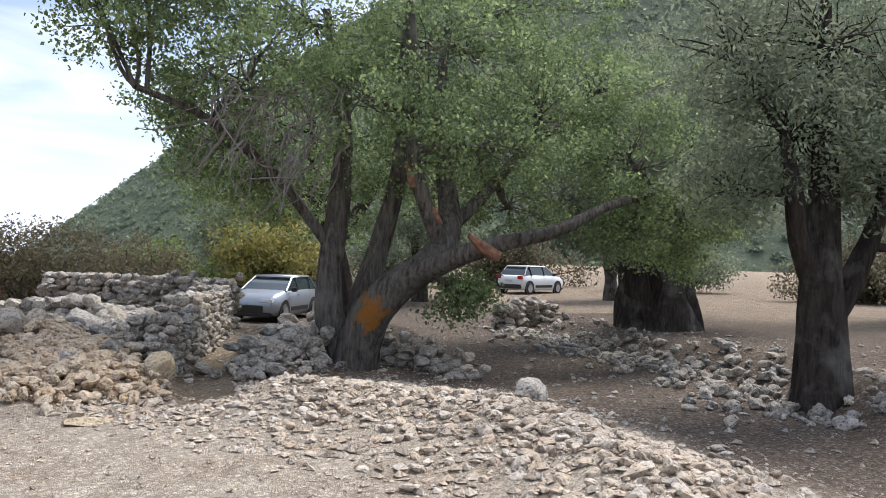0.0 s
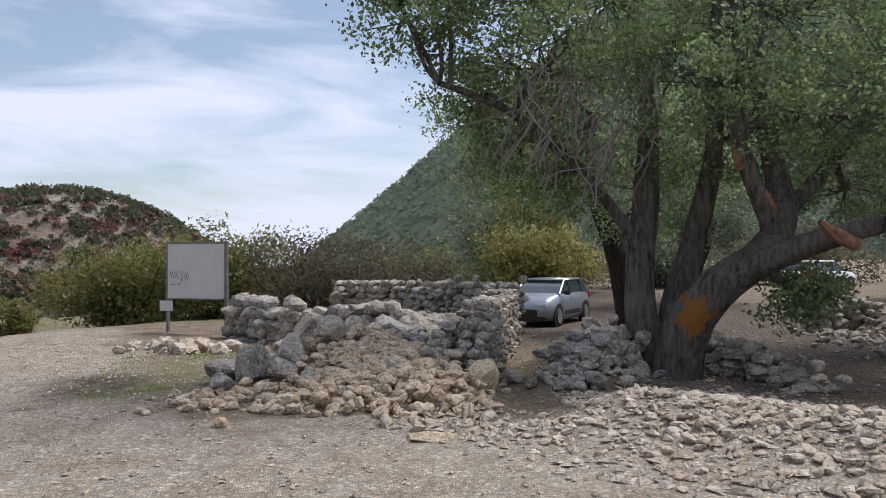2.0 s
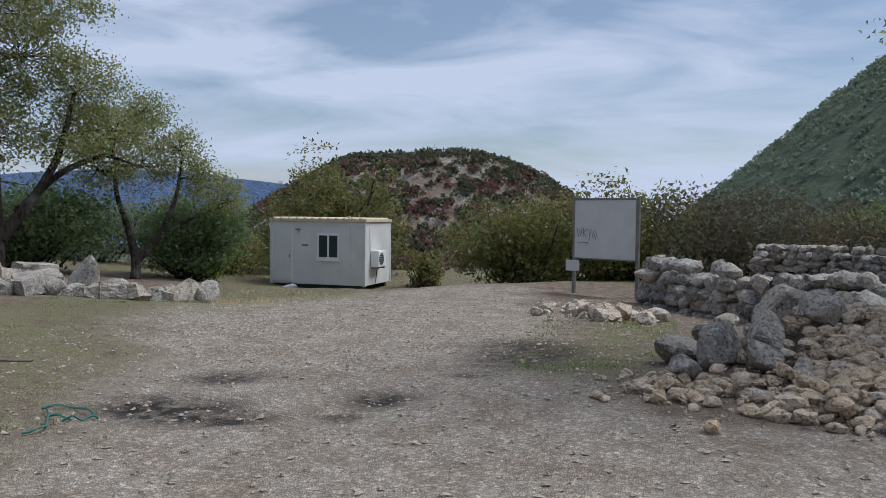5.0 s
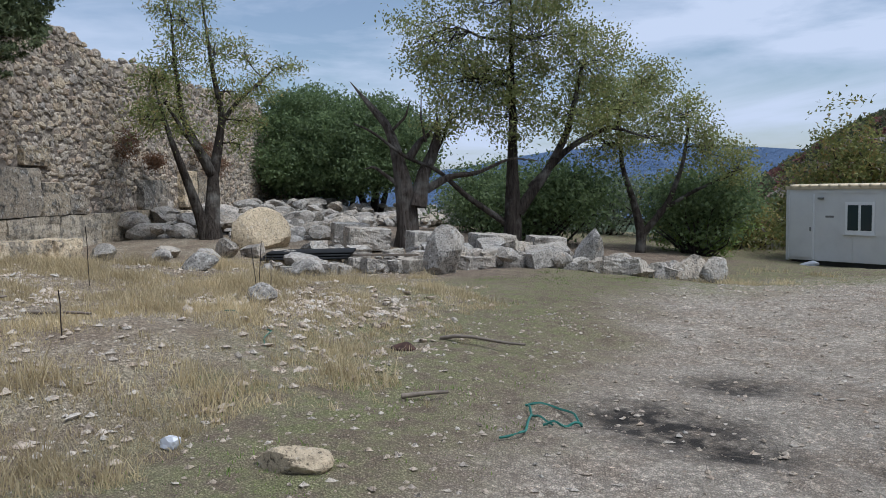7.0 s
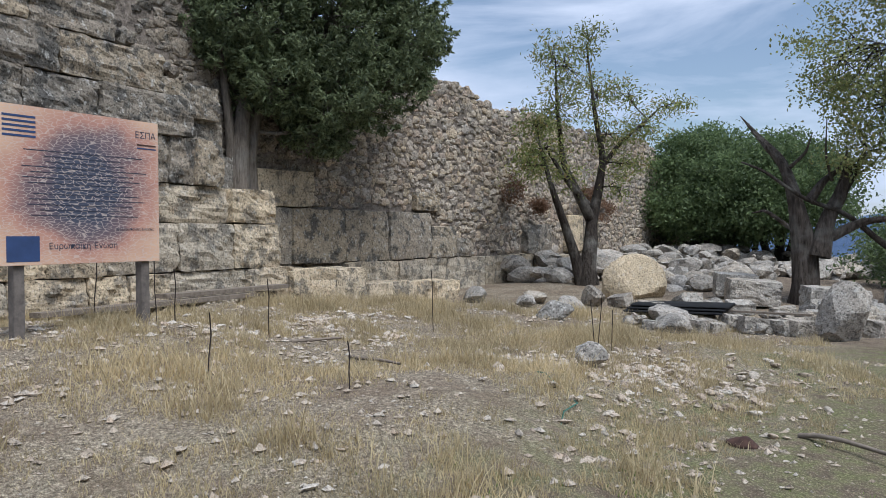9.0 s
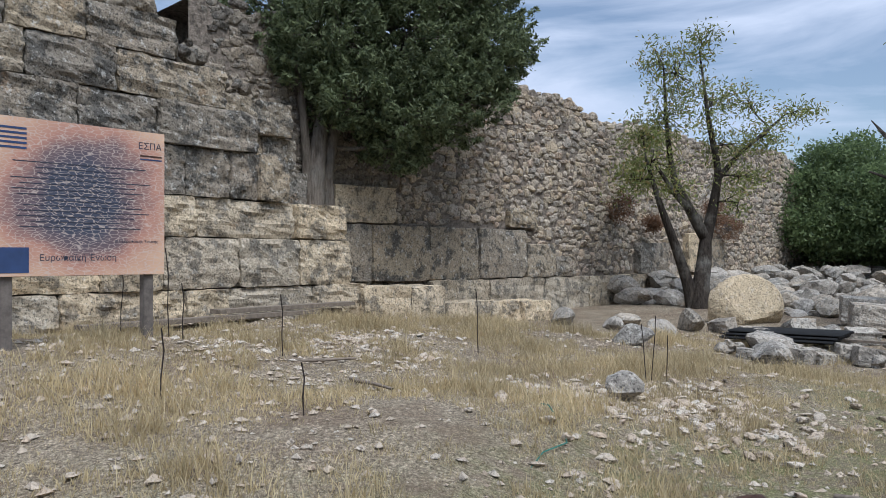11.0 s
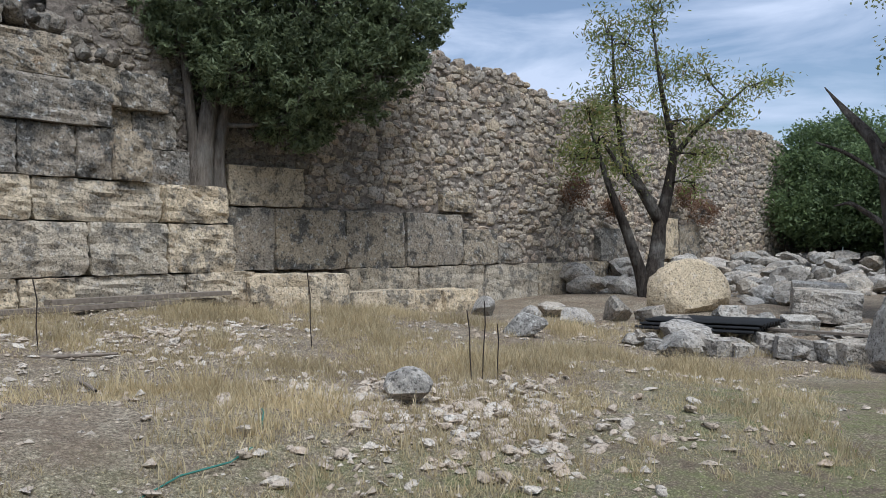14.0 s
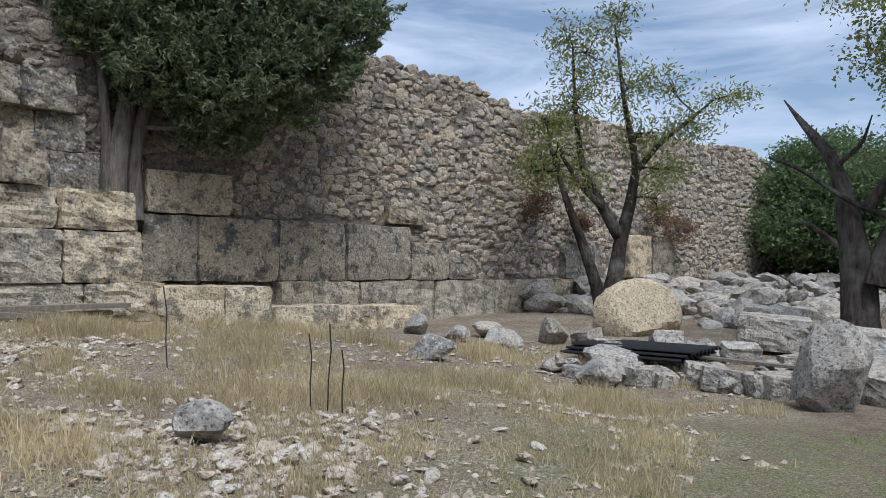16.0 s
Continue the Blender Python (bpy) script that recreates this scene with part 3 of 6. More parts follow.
def tree(name, label, base, trunks, clumps, leafmat, barkmat, per=30, cluster=40, spread=0.2, leaf=(0.07, 0.04), droop=0.0, limb=0.06, twigs=True, category="tree", lump=0.1, group="", sides=9, spray=0.0):
    """trunks: lists of (x, y, z, r) from the base up, in metres from the base."""
    t = thing(name, label, category, base, 0, group)
    chunks, tips = [], []
    for tr in trunks:
        a = np.array(tr, float)
        s = np.linspace(0, 1, len(a))
        fine_s = np.linspace(0, 1, 5 * len(a))
        pts = np.stack([np.interp(fine_s, s, a[:, k]) for k in range(4)], 1)
        ker = np.array([1, 2, 3, 2, 1]) / 9
        sm = pts.copy()
        for k in range(4):
            sm[2:-2, k] = np.convolve(pts[:, k], ker, 'valid')
        chunks.append(tube_np(sm[:, :3], np.maximum(sm[:, 3], 0.01), sides, lump))
        tips.append(sm)
    if not clumps:
        for q, (v, f) in enumerate(chunks):
            o = new("limb" if q else "trunk", mesh_np("limb" if q else "trunk", v, f, barkmat, True))
            o.parent = t
        return t
    v, f = joined(chunks)
    tr_ob = new("trunk", mesh_np("trunk", v, f, barkmat, True))
    tr_ob.parent = t
    alltips = np.concatenate(tips)
    cc, lv = clump_points(clumps, per, cluster, spread, droop, spray)
    limbs = []
    for (x, y, z, *_), c in zip(clumps, cc):
        d = np.linalg.norm(alltips[:, :3] - np.array([x, y, z]), axis=1) + np.maximum(0, alltips[:, 2] - z) * 0.8
        o = alltips[np.argmin(d)]
        p = bent(o[:3], (x, y, z), 7, 0.10)
        r0 = min(o[3] * 0.8, limb)
        limbs.append(tube_np(p, np.linspace(r0, 0.02, 7), 6))
        if twigs:
            for q in c[::2]:
                s = p[rng.integers(3, 7)]
                limbs.append(tube_np(bent(s, q, 4, 0.12), np.linspace(0.016, 0.005, 4), 3))
    v, f = joined(limbs)
    b = new("branchwork", mesh_np("branchwork", v, f, barkmat, True))
    b.parent = t
    b["kind"] = "stuff"
    v, f = leaves_np(lv, *leaf, not twigs)
    cr_ob = new("crown", mesh_np("crown", v, f, leafmat))
    cr_ob.parent = t
    return t


def bush(name, label, at, size, leafmat, count=2200, leaf=(0.12, 0.08), barkmat=None, lobes=7, category="bush"):
    t = thing(name, label, category, at)
    sx, sy, sz = size
    cl = []
    for k in range(lobes):
        a, r = rng.uniform(0, 6.28), rng.uniform(0, 0.6)
        cl.append((math.cos(a) * r * sx, math.sin(a) * r * sy, sz * rng.uniform(0.3, 0.72), sx * 0.45, sy * 0.45, sz * rng.uniform(0.22, 0.34), 1))
    cc, lv = clump_points(cl, max(3, count / lobes / 26), 26, 0.085 * min(sx, sz))
    lv[:, 2] = np.maximum(lv[:, 2], 0.02)
    stems = [tube_np(bent((rng.normal(0, .15), rng.normal(0, .15), -0.1), c[rng.integers(len(c))], 6, 0.1), np.linspace(0.05, 0.012, 6) * max(0.6, sz / 3), 5) for c in cc for _ in range(2)]
    v, f = joined(stems)
    o = new("stemwork", mesh_np("stemwork", v, f, barkmat or M_BARK_DARK, True))
    o.parent = t
    o["kind"] = "stuff"
    v, f = leaves_np(lv, *leaf, True)
    o = new("crown", mesh_np("crown", v, f, leafmat))
    o.parent = t
    return t


# ---- the ashlar wall ----
P1 = np.array((-17.3, 6.25))
E1 = np.array((0.77, -0.64)) / np.hypot(0.77, 0.64)
N1 = np.array((0.64, 0.77)) / np.hypot(0.77, 0.64)
ang1 = math.atan2(E1[1], E1[0])
BLK_ME = unit_meshes("block", BLOCKS, M_ASHLAR)
BLD_ME = unit_meshes("block", BLOCKS, M_ASHLAR_D)
wall_a = tagged(new("wall_ashlar"), "stepped ancient wall of huge weathered limestone blocks", "wall", "", "structure")


def course(parent, origin, along, inward, z0, z1, s0, s1, lengths, depth=0.9, rough=0.03, slope=0.0, tag="block", mes=None):
    a = math.atan2(along[1], along[0])
    s, k = s0, 0
    while s < s1 - 0.15:
        w = min(lengths[k % len(lengths)] * rng.uniform(0.97, 1.03), s1 - s)
        if s1 - s - w < 0.3:
            w = s1 - s
        push = rng.normal(0, rough)
        c = origin + along * (s + w / 2) - inward * (depth / 2 - push)
        dz = slope * (s + w / 2)
        h = (z1 - z0) * rng.uniform(0.985, 1.0)
        piece(tag, (mes or BLK_ME)[rng.integers(len(BLK_ME))], (c[0], c[1], z0 + h / 2 + dz), (w * 0.992, depth, h), (0, 0, a + (math.pi if rng.random() < .5 else 0)), parent)
        s += w
        k += 1


COURSES = [(-0.1, 0.50, -0.45, 9.5, (1.1, 1.4, 0.9)), (0.50, 1.08, -0.40, 9.5, (1.18, 1.68, 0.71, 0.65, 1.1)), (1.08, 1.83, -0.05, 9.5, (1.15, 1.17, 1.3, 0.85)), (1.83, 2.41, 0.08, 9.5, (1.07, 1.91, 0.9, 1.2)),
           (2.41, 3.12, 1.38, 9.5, (0.59, 0.5, 0.77, 1.2, 0.9)), (3.12, 3.73, 1.94, 9.5, (1.69, 1.1, 1.3)), (3.73, 4.30, 2.50, 9.5, (1.72, 1.2, 0.9)),
           (4.30, 4.86, 3.34, 9.5, (1.3, 1.0, 1.5)), (4.86, 5.45, 4.3, 9.5, (1.4, 1.1)), (5.45, 6.1, 5.6, 9.5, (1.3, 1.0))]
for z0, z1, s0, s1, ls in COURSES:
    course(wall_a, P1, E1, N1, z0, z1, s0, s1, ls, mes=BLD_ME if z0 > 2.3 else None)
# set-back blocks seen behind the steps; dark stone also stands for the cypress shade
course(wall_a, P1 - N1 * 0.80, E1, N1, 2.41, 3.02, 0.25, 1.6, (0.75, 0.6), 0.8, mes=BLD_ME)
course(wall_a, P1 - N1 * 0.85, E1, N1, 3.02, 3.58, 0.45, 2.2, (0.75, 0.9), 0.8, mes=BLD_ME)
course(wall_a, P1 - N1 * 0.75, E1, N1, 3.58, 4.15, 0.65, 2.7, (0.8, 0.7), 0.8, mes=BLD_ME)
corev, coref = joined([((np.array([[-1, -1, -1], [1, -1, -1], [1, 1, -1], [-1, 1, -1], [-1, -1, 1], [1, -1, 1], [1, 1, 1], [-1, 1, 1]]) * np.array((s, 1.4, h)) / 2) @ rot_np(0, 0, ang1).T
                        + np.array([*(P1 + E1 * (9.6 - s / 2) - N1 * 1.6), h / 2]), np.array([[0, 3, 2, 1], [4, 5, 6, 7], [0, 1, 5, 4], [1, 2, 6, 5], [2, 3, 7, 6], [3, 0, 4, 7]])) for s, h in ((10.0, 2.35), (8.2, 3.05), (6.9, 4.1), (5.9, 4.8), (4.0, 5.9))])
core = new("core", mesh_np("core", corev, coref, M_MORTAR))
core.parent = wall_a
items = []
for k in range(420):
    s = rng.uniform(0.5, 6.5)
    top = np.interp(s, [0.3, 1.2, 2.5, 3.5, 5, 7], [2.4, 4.0, 4.75, 5.1, 5.6, 6.0])
    c = P1 + E1 * s - N1 * rng.uniform(0.95, 2.4)
    r = rng.uniform(0.15, 0.5)
    items.append(((c[0], c[1], top + rng.uniform(-0.5, 0.25)), (r * 1.3, r, r * 0.8), rng.uniform(-0.6, 0.6, 3)))
# drawn in the dark tones that include the cypress shade
stuff("fallen_core_stones", *heap(ROCK2, items), M_BLACK_SHADE_S, wall_a, "loose grey core stones along the wall top")

# ---- the rubble wall behind and beyond ----
R0 = np.array((-18.3, 5.5))
D2 = np.array((-0.697, 0.717))
N2 = np.array((0.717, 0.697))
wall_r = tagged(new("wall_rubble"), "tall ruined wall of small mortared rubble stones", "wall", "", "structure")


def top2(u):
    return np.interp(u, [-2, 0, 4.7, 6.3, 7.9, 8.3, 9.45, 10.0, 10.2, 10.7, 11.9, 18.1, 19.8, 22.3, 23.2, 24.2, 24.7, 25.4, 27.3, 27.7, 28.9, 30.2],
                     [5.9, 5.8, 5.66, 5.6, 5.56, 5.38, 5.22, 4.95, 4.85, 5.12, 5.45, 5.25, 5.4, 5.48, 5.3, 4.75, 3.8, 2.5, 2.3, 1.65, 1.0, 0.45])


def back2(u):
    """How far the face stands back along the length."""
    return np.interp(u, [-2, 10.0, 10.4, 31], [0.0, 0.0, 0.35, 0.35])


us = np.linspace(-2.5, 30.2, 150)
zs = np.linspace(0, 1, 14)
cols = []
for side in (0, 1):
    for u in us:
        t = float(top2(u)) - 0.08 + 0.06 * math.sin(u * 5.1) + 0.05 * math.sin(u * 13.7)
        c = R0 + D2 * u - N2 * (0.035 + float(back2(u)) + side * 1.3)
        for q in zs:
            cols.append((c[0], c[1], -0.3 + q * (t + 0.3)))
nu, nz = len(us), len(zs)
ii = np.arange(nu * nz).reshape(nu, nz)
fr = np.stack([ii[:-1, :-1], ii[1:, :-1], ii[1:, 1:], ii[:-1, 1:]], -1).reshape(-1, 4)
bk = fr[:, ::-1] + nu * nz
tp = np.stack([ii[:-1, -1], ii[1:, -1], ii[1:, -1] + nu * nz, ii[:-1, -1] + nu * nz], -1)
en = np.stack([ii[-1, :-1], ii[-1, :-1] + nu * nz, ii[-1, 1:] + nu * nz, ii[-1, 1:]], -1)
core = new("core", mesh_np("core", cols, np.concatenate([fr, bk, tp, en]), M_MORTAR))
core.parent = wall_r
R1_ME = unit_meshes("stone", FACED, M_RUBBLE_P)
# squared blocks let into the face: along from, along to, foot, top, blackened
SET_BLOCKS = [(0.30, 1.25, 1.05, 2.18, 1), (1.25, 2.85, 1.05, 2.18, 1), (2.85, 4.36, 1.05, 2.18, 1), (4.36, 6.0, 1.05, 2.18, 1), (6.0, 7.1, 1.05, 1.85, 1), (7.1, 7.95, 1.05, 1.55, 1),
              (0.35, 1.9, 2.2, 2.92, 0), (5.4, 6.45, 2.22, 2.68, 1), (11.5, 13.1, 1.05, 1.95, 1), (14.4, 15.55, 1.05, 2.28, 0), (15.6, 16.85, 1.05, 2.1, 1),
              (2.85, 3.57, .15, 1.05, 0), (3.57, 4.67, .15, 1.05, 0), (4.67, 6.69, .15, 1.05, 0), (6.69, 8.6, .15, 1.05, 0), (8.6, 10.58, .15, 1.05, 0), (10.58, 11.87, .15, 1.05, 1), (11.87, 13.4, .15, 1.05, 0)]


def in_block(u, z, w, h):
    return any(u + w > a + .05 and u < b - .05 and z + h > c + .04 and z < d - .04 for a, b, c, d, _ in SET_BLOCKS)


face_items, dark_items, n_parts = [], [], 0
row, z = 0, 0.9
while z < 6.5:
    h = rng.uniform(0.09, 0.18)
    u = -2.3 + rng.uniform(0, .3)
    while u < 30.0:
        w = rng.uniform(0.10, 0.34) if u < 20 else rng.uniform(0.16, 0.40)
        big = rng.random() < 0.06
        zz = z + rng.normal(0, .045) + 0.05 * math.sin(u * 1.3 + z)
        if z + h < float(top2(u)) + rng.uniform(-0.08, 0.14) and not in_block(u, z, w, h) and rng.random() > 0.04:
            c = R0 + D2 * (u + w / 2) - N2 * (float(back2(u)) + 0.085 + rng.uniform(-0.022, 0.022))
            k = 1.7 if big else rng.uniform(.85, 1.3)
            it = ((c[0], c[1], zz + h / 2), (w * 1.04 * k, 0.20, h * 1.14 * k), (rng.normal(0, .07), rng.normal(0, .14), math.atan2(D2[1], D2[0]) + rng.normal(0, .06)))
            if 2.0 < u < 6.0 and 1.9 < z < 4.4 and n_parts < 300:
                piece("stone", R1_ME[rng.integers(10)], *it, wall_r)
                n_parts += 1
            # stones behind the cypress crown: its shade is put into their colour
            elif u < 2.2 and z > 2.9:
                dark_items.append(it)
            else:
                face_items.append(it)
        u += w
    z += h * 0.92
    row += 1
for k in range(260):
    u = rng.uniform(-2, 30)
    c = R0 + D2 * u - N2 * (float(back2(u)) + rng.uniform(0.1, 1.1))
    r = rng.uniform(0.12, 0.32)
    face_items.append(((c[0], c[1], float(top2(u)) + rng.uniform(-0.05, 0.1)), (r * 1.3, r, r * 0.75), rng.uniform(-0.5, 0.5, 3)))
stuff("blackened_facing", *heap(FACED, dark_items), M_BLACK_SHADE_S, wall_r, "blackened rubble behind the cypress")
stuff("rubble_facing", *heap(FACED, face_items), M_RUBBLE, wall_r, "small rubble stones set in mortar")
# large squared blocks at its foot
for u0, u1, z0, z1, blackened in SET_BLOCKS:
    dep = 0.7
    c = R0 + D2 * (u0 + u1) / 2 + N2 * (0.13 + rng.normal(0, .02) - dep / 2 - float(back2(u0 + .1)) * .8)
    piece("block", (BLD_ME if blackened else BLK_ME)[rng.integers(9)], (c[0], c[1], (z0 + z1) / 2), ((u1 - u0) * .992, dep, (z1 - z0) * .992), (0, 0, math.atan2(D2[1], D2[0]) + (math.pi if rng.random() < .5 else 0)), wall_r)
course(wall_r, R0 - N2 * 0.10, D2, N2, -0.2, 0.95, 13.4, 25.5, (1.2, 0.9, 1.5), 0.8)
# proud base course between the two walls
B0, B1 = np.array((-17.35, 6.45)), np.array((-20.1, 9.75))
DB = (B1 - B0) / np.linalg.norm(B1 - B0)
NB = np.array((-DB[1], DB[0])) * -1
course(wall_r, B0, DB, NB, 0.0, 1.04, 0.0, 1.9, (1.06, 0.84), 0.9, 0.02, -0.02)
course(wall_r, B0, DB, NB, -0.1, 0.72, 1.9, 4.8, (1.37, 0.67, 0.86), 0.8, 0.05, -0.02)


# ---- distance: hills ----
def hill(name, label, cx, cy, rx, ry, h, z0, material, n=70, rough=0.05, seed=1, power=2.0, kind="structure", cone=False):
    a = np.linspace(-1.5, 1.5, n)
    X, Y = np.meshgrid(a, a)
    d = np.hypot(X, Y)
    Z = h * np.exp(-np.abs(d * 1.25) ** power) * (1 + rough * fbm(X, Y, 3.2, seed)) + z0
    if cone:
        Z = h * np.clip(1.18 - d, 0, 2) ** 1.12 * (1 + rough * fbm(X, Y, 3.2, seed)) + z0
    ix = np.arange(n * n).reshape(n, n)
    f = np.stack([ix[:-1, :-1], ix[:-1, 1:], ix[1:, 1:], ix[1:, :-1]], -1).reshape(-1, 4)
    v = np.stack([cx + X * rx, cy + Y * ry, Z], -1).reshape(-1, 3)
    ob = new(name, mesh_np(name, v, f, material, True))
    return tagged(ob, label, "hill", "", kind), v


def hill_mat(name, a, b, scale, c=None):
    m, n, l, p = nodes_of(name)
    vec = n.new("ShaderNodeNewGeometry").outputs["Position"]
    f = tex_noise(n, l, vec, scale, 10, 0.7)
    g = tex_noise(n, l, vec, scale * 0.2, 4)
    col = ramp(n, l, f, [(0.38, a), (0.6, b)])
    if c:
        col = mixed(n, l, ramp(n, l, g, [(0.45, grey(0)), (0.6, grey(0.8))]), col, c)
    l.new(col, p.inputs["Base Color"])
    p.inputs["Roughness"].default_value = 1.0
    p.inputs["Specular IOR Level"].default_value = 0.05
    bumped(n, l, p, f, 1.0, 1.0 / scale)
    return m


M_HILL = hill_mat("rocky_hillside", (0.24, 0.19, 0.145), (0.46, 0.42, 0.36), 0.35, (0.27, 0.20, 0.15))
# slope tones are lifted and greyed to hold the distance haze
M_MOUNT = hill_mat("wooded_mountain_hazed", (0.11, 0.145, 0.11), (0.19, 0.225, 0.155), 0.05, (0.15, 0.185, 0.135))
# aerial haze is put into the far ridge's blue base colour
M_FAR = hill_mat("haze_blue_far_ridge", (0.16, 0.25, 0.42), (0.19, 0.28, 0.46), 0.004)


def shrub_cover(name, label, hv, count, size, leafmat, pick, per=34, leaf=0.45):
    """Shrubs strewn evenly over the cells of a hill's grid."""
    n = int(round(math.sqrt(len(hv))))
    g = hv.reshape(n, n, 3)
    i, j = rng.integers(n - 1, size=count * 3), rng.integers(n - 1, size=count * 3)
    a, b = rng.random((count * 3, 1)), rng.random((count * 3, 1))
    c = g[i, j] * (1 - a) * (1 - b) + g[i + 1, j] * a * (1 - b) + g[i, j + 1] * (1 - a) * b + g[i + 1, j + 1] * a * b
    c = c[np.array([pick(q) for q in c])][:count]
    s = rng.uniform(0.5, 1.3, len(c)) * size
    d = rng.normal(size=(len(c), per, 3))
    d /= np.linalg.norm(d, axis=2)[..., None]
    d[..., 2] = np.abs(d[..., 2]) * 0.9
    q = c[:, None] + d * s[:, None, None] * rng.uniform(0.6, 1.0, (len(c), per, 1))
    return stuff(name, *leaves_np(q.reshape(-1, 3), size * leaf * 1.5, size * leaf * 1.1, True), leafmat, None, label, "shrubs")


HX, HY = -61, 215
_, hv = hill("hill_rocky", "rocky hill dotted with dark shrubs", HX, HY, 74, 75, 41, -22, M_HILL, 90, 0.05, 3, 2.4)
shrub_cover("hillside_shrubs", "dark and russet shrubs over the rocky hill", hv, 3200, 2.0, L_MAQUIS, lambda q: q[1] < HY + 25 and q[2] > -21, 30)
shrub_cover("hillside_shrubs", "wine-red autumn shrubs over the rocky hill", hv, 1300, 1.8, L_WINE, lambda q: q[1] < HY + 10 and -21 < q[2] < 14, 30)
_, mv = hill("hill_mountain", "steep wooded mountain slope", 518, 565, 480, 470, 410, -45, M_MOUNT, 110, 0.035, 8, 1.4, cone=True)
shrub_cover("mountain_forest", "dark fir forest on the mountain slope", mv, 15000, 3.0, L_FIR, lambda q: q[2] > -30 and q[1] < 640 and q[0] < 560, 14, 0.55)
hill("backdrop_ridge", "ridge beyond the sea, coloured hazy blue", -1500, 1900, 1500, 500, 170, -60, M_FAR, 60, 0.06, 5, 2.2)

# ---- shrubs and trees round the plateau's edge ----
for nm, lb, at, size, lm, cnt, lf in [
    ("bush", "yellow-green shrub behind the cabin", (-13.9, 34.8, -2.2), (2.2, 1.7, 5.3), L_SHRUB, 5200, (0.16, 0.10)),
    ("bush", "yellow-green shrub beside the cabin", (-9.3, 31.2, -2.0), (0.8, 0.8, 2.4), L_SHRUB, 1500, (0.11, 0.07)),
    ("bush", "olive-brown shrub at the plateau edge", (-5.4, 29.0, -1.6), (2.5, 1.9, 4.4), L_SHRUB, 5200, (0.14, 0.09)),
    ("bush", "tall olive shrub behind the blank sign", (-2.3, 27.8, -1.2), (2.0, 1.6, 4.3), L_SHRUB, 3600, (0.14, 0.09)),
    ("bush", "grey-brown thorny shrub behind the stone wall", (0.9, 27.2, -1.0), (2.6, 2.0, 3.9), L_DULL, 4600, (0.12, 0.07)),
    ("bush", "grey-brown thicket behind the stone wall", (4.0, 28.6, -1.0), (2.5, 2.0, 3.5), L_DULL, 4200, (0.12, 0.07)),
    ("bush", "bright green shrub beyond the stone wall", (5.6, 34.0, -1.4), (2.4, 2.0, 4.0), L_GREEN, 4200, (0.17, 0.11)),
    ("bush", "dark green pine-like shrub", (9.2, 36.5, -1.4), (2.6, 2.2, 6.6), L_OLIVE, 5200, (0.17, 0.09)),
    ("bush", "yellow autumn shrub by the parked car", (8.6, 30.5, -0.5), (2.2, 1.8, 4.0), L_YELLOW, 4600, (0.15, 0.10)),
    ("bush", "tall yellow autumn tree beyond the car", (10.2, 34.5, -0.5), (2.0, 1.8, 7.2), L_YELLOW, 4600, (0.16, 0.10)),
    ("bush", "low bright shrub at the plateau edge", (-15.6, 26.2, -1.0), (1.3, 1.1, 1.5), L_GREEN, 1800, (0.10, 0.07)),
    ("bush", "green shrub at the plateau edge", (-17.2, 31.0, -1.6), (1.5, 1.4, 2.8), L_SHRUB, 2800, (0.13, 0.09)),
    ("bush", "green shrub on the slope near the cabin", (-15.6, 33.5, -2.2), (2.0, 1.7, 3.8), L_SHRUB, 3000, (0.14, 0.09)),
    ("bush", "olive-brown thicket on the falling slope", (-17.5, 29.5, -1.4), (2.6, 1.8, 3.0), L_SHRUB, 3600, (0.13, 0.09)),
    ("bush", "olive-brown thicket on the falling slope", (-21.5, 28.5, -1.0), (2.8, 1.8, 2.6), L_OLIVE, 3600, (0.13, 0.08)),
    ("bush", "grey-green thicket across the field", (20.0, 44.0, -0.6), (4.5, 2.5, 4.4), L_OLIVE, 4200, (0.22, 0.14)),
    ("bush", "grey-green thicket across the field", (30.0, 45.0, -0.6), (5.0, 2.5, 4.6), L_DULL, 4200, (0.22, 0.14)),
    ("bush", "grey-green thicket across the field", (38.0, 38.0, -0.6), (5.0, 2.5, 4.4), L_OLIVE, 4200, (0.22, 0.14)),
    ("bush", "grey-green thicket across the field", (40.0, 27.0, -0.6), (4.5, 3.0, 4.2), L_DULL, 4200, (0.22, 0.14)),
    ("bush", "grey-green thicket across the field", (38.0, 17.0, -0.4), (4.0, 3.5, 4.2), L_OLIVE, 4200, (0.22, 0.14)),
    ("bush", "brown shrub behind the second oak", (12.5, 40.0, -0.6), (3.5, 2.2, 3.4), L_DULL, 3600, (0.18, 0.11)),
    ("bush", "dark thicket behind the ruin", (-25.5, 26.5, -0.6), (2.6, 1.6, 2.2), L_OLIVE, 3000, (0.13, 0.08)),
    ("bush", "dark thicket under the trees", (-18.6, 22.6, -0.4), (2.6, 1.6, 2.6), L_EVER, 6000, (0.13, 0.08)),
    ("bush", "dark thicket under the trees", (-21.5, 23.5, -0.4), (2.4, 1.6, 2.3), L_EVER, 3800, (0.13, 0.08)),
    ("bush", "dark thicket under the trees", (-15.4, 25.5, -0.6), (2.4, 1.6, 2.2), L_EVER, 3600, (0.13, 0.08)),
]:
    x, y, z = at
    bush(nm, lb, (x, y, min(z, gz(x, y))), (size[0] * 1.3, size[1] * 1.2, size[2] * (1.25 if x < -6 else 0.92)), lm, int(cnt * 2.6), (lf[0] * 1.15, lf[1] * 1.2), lobes=13)
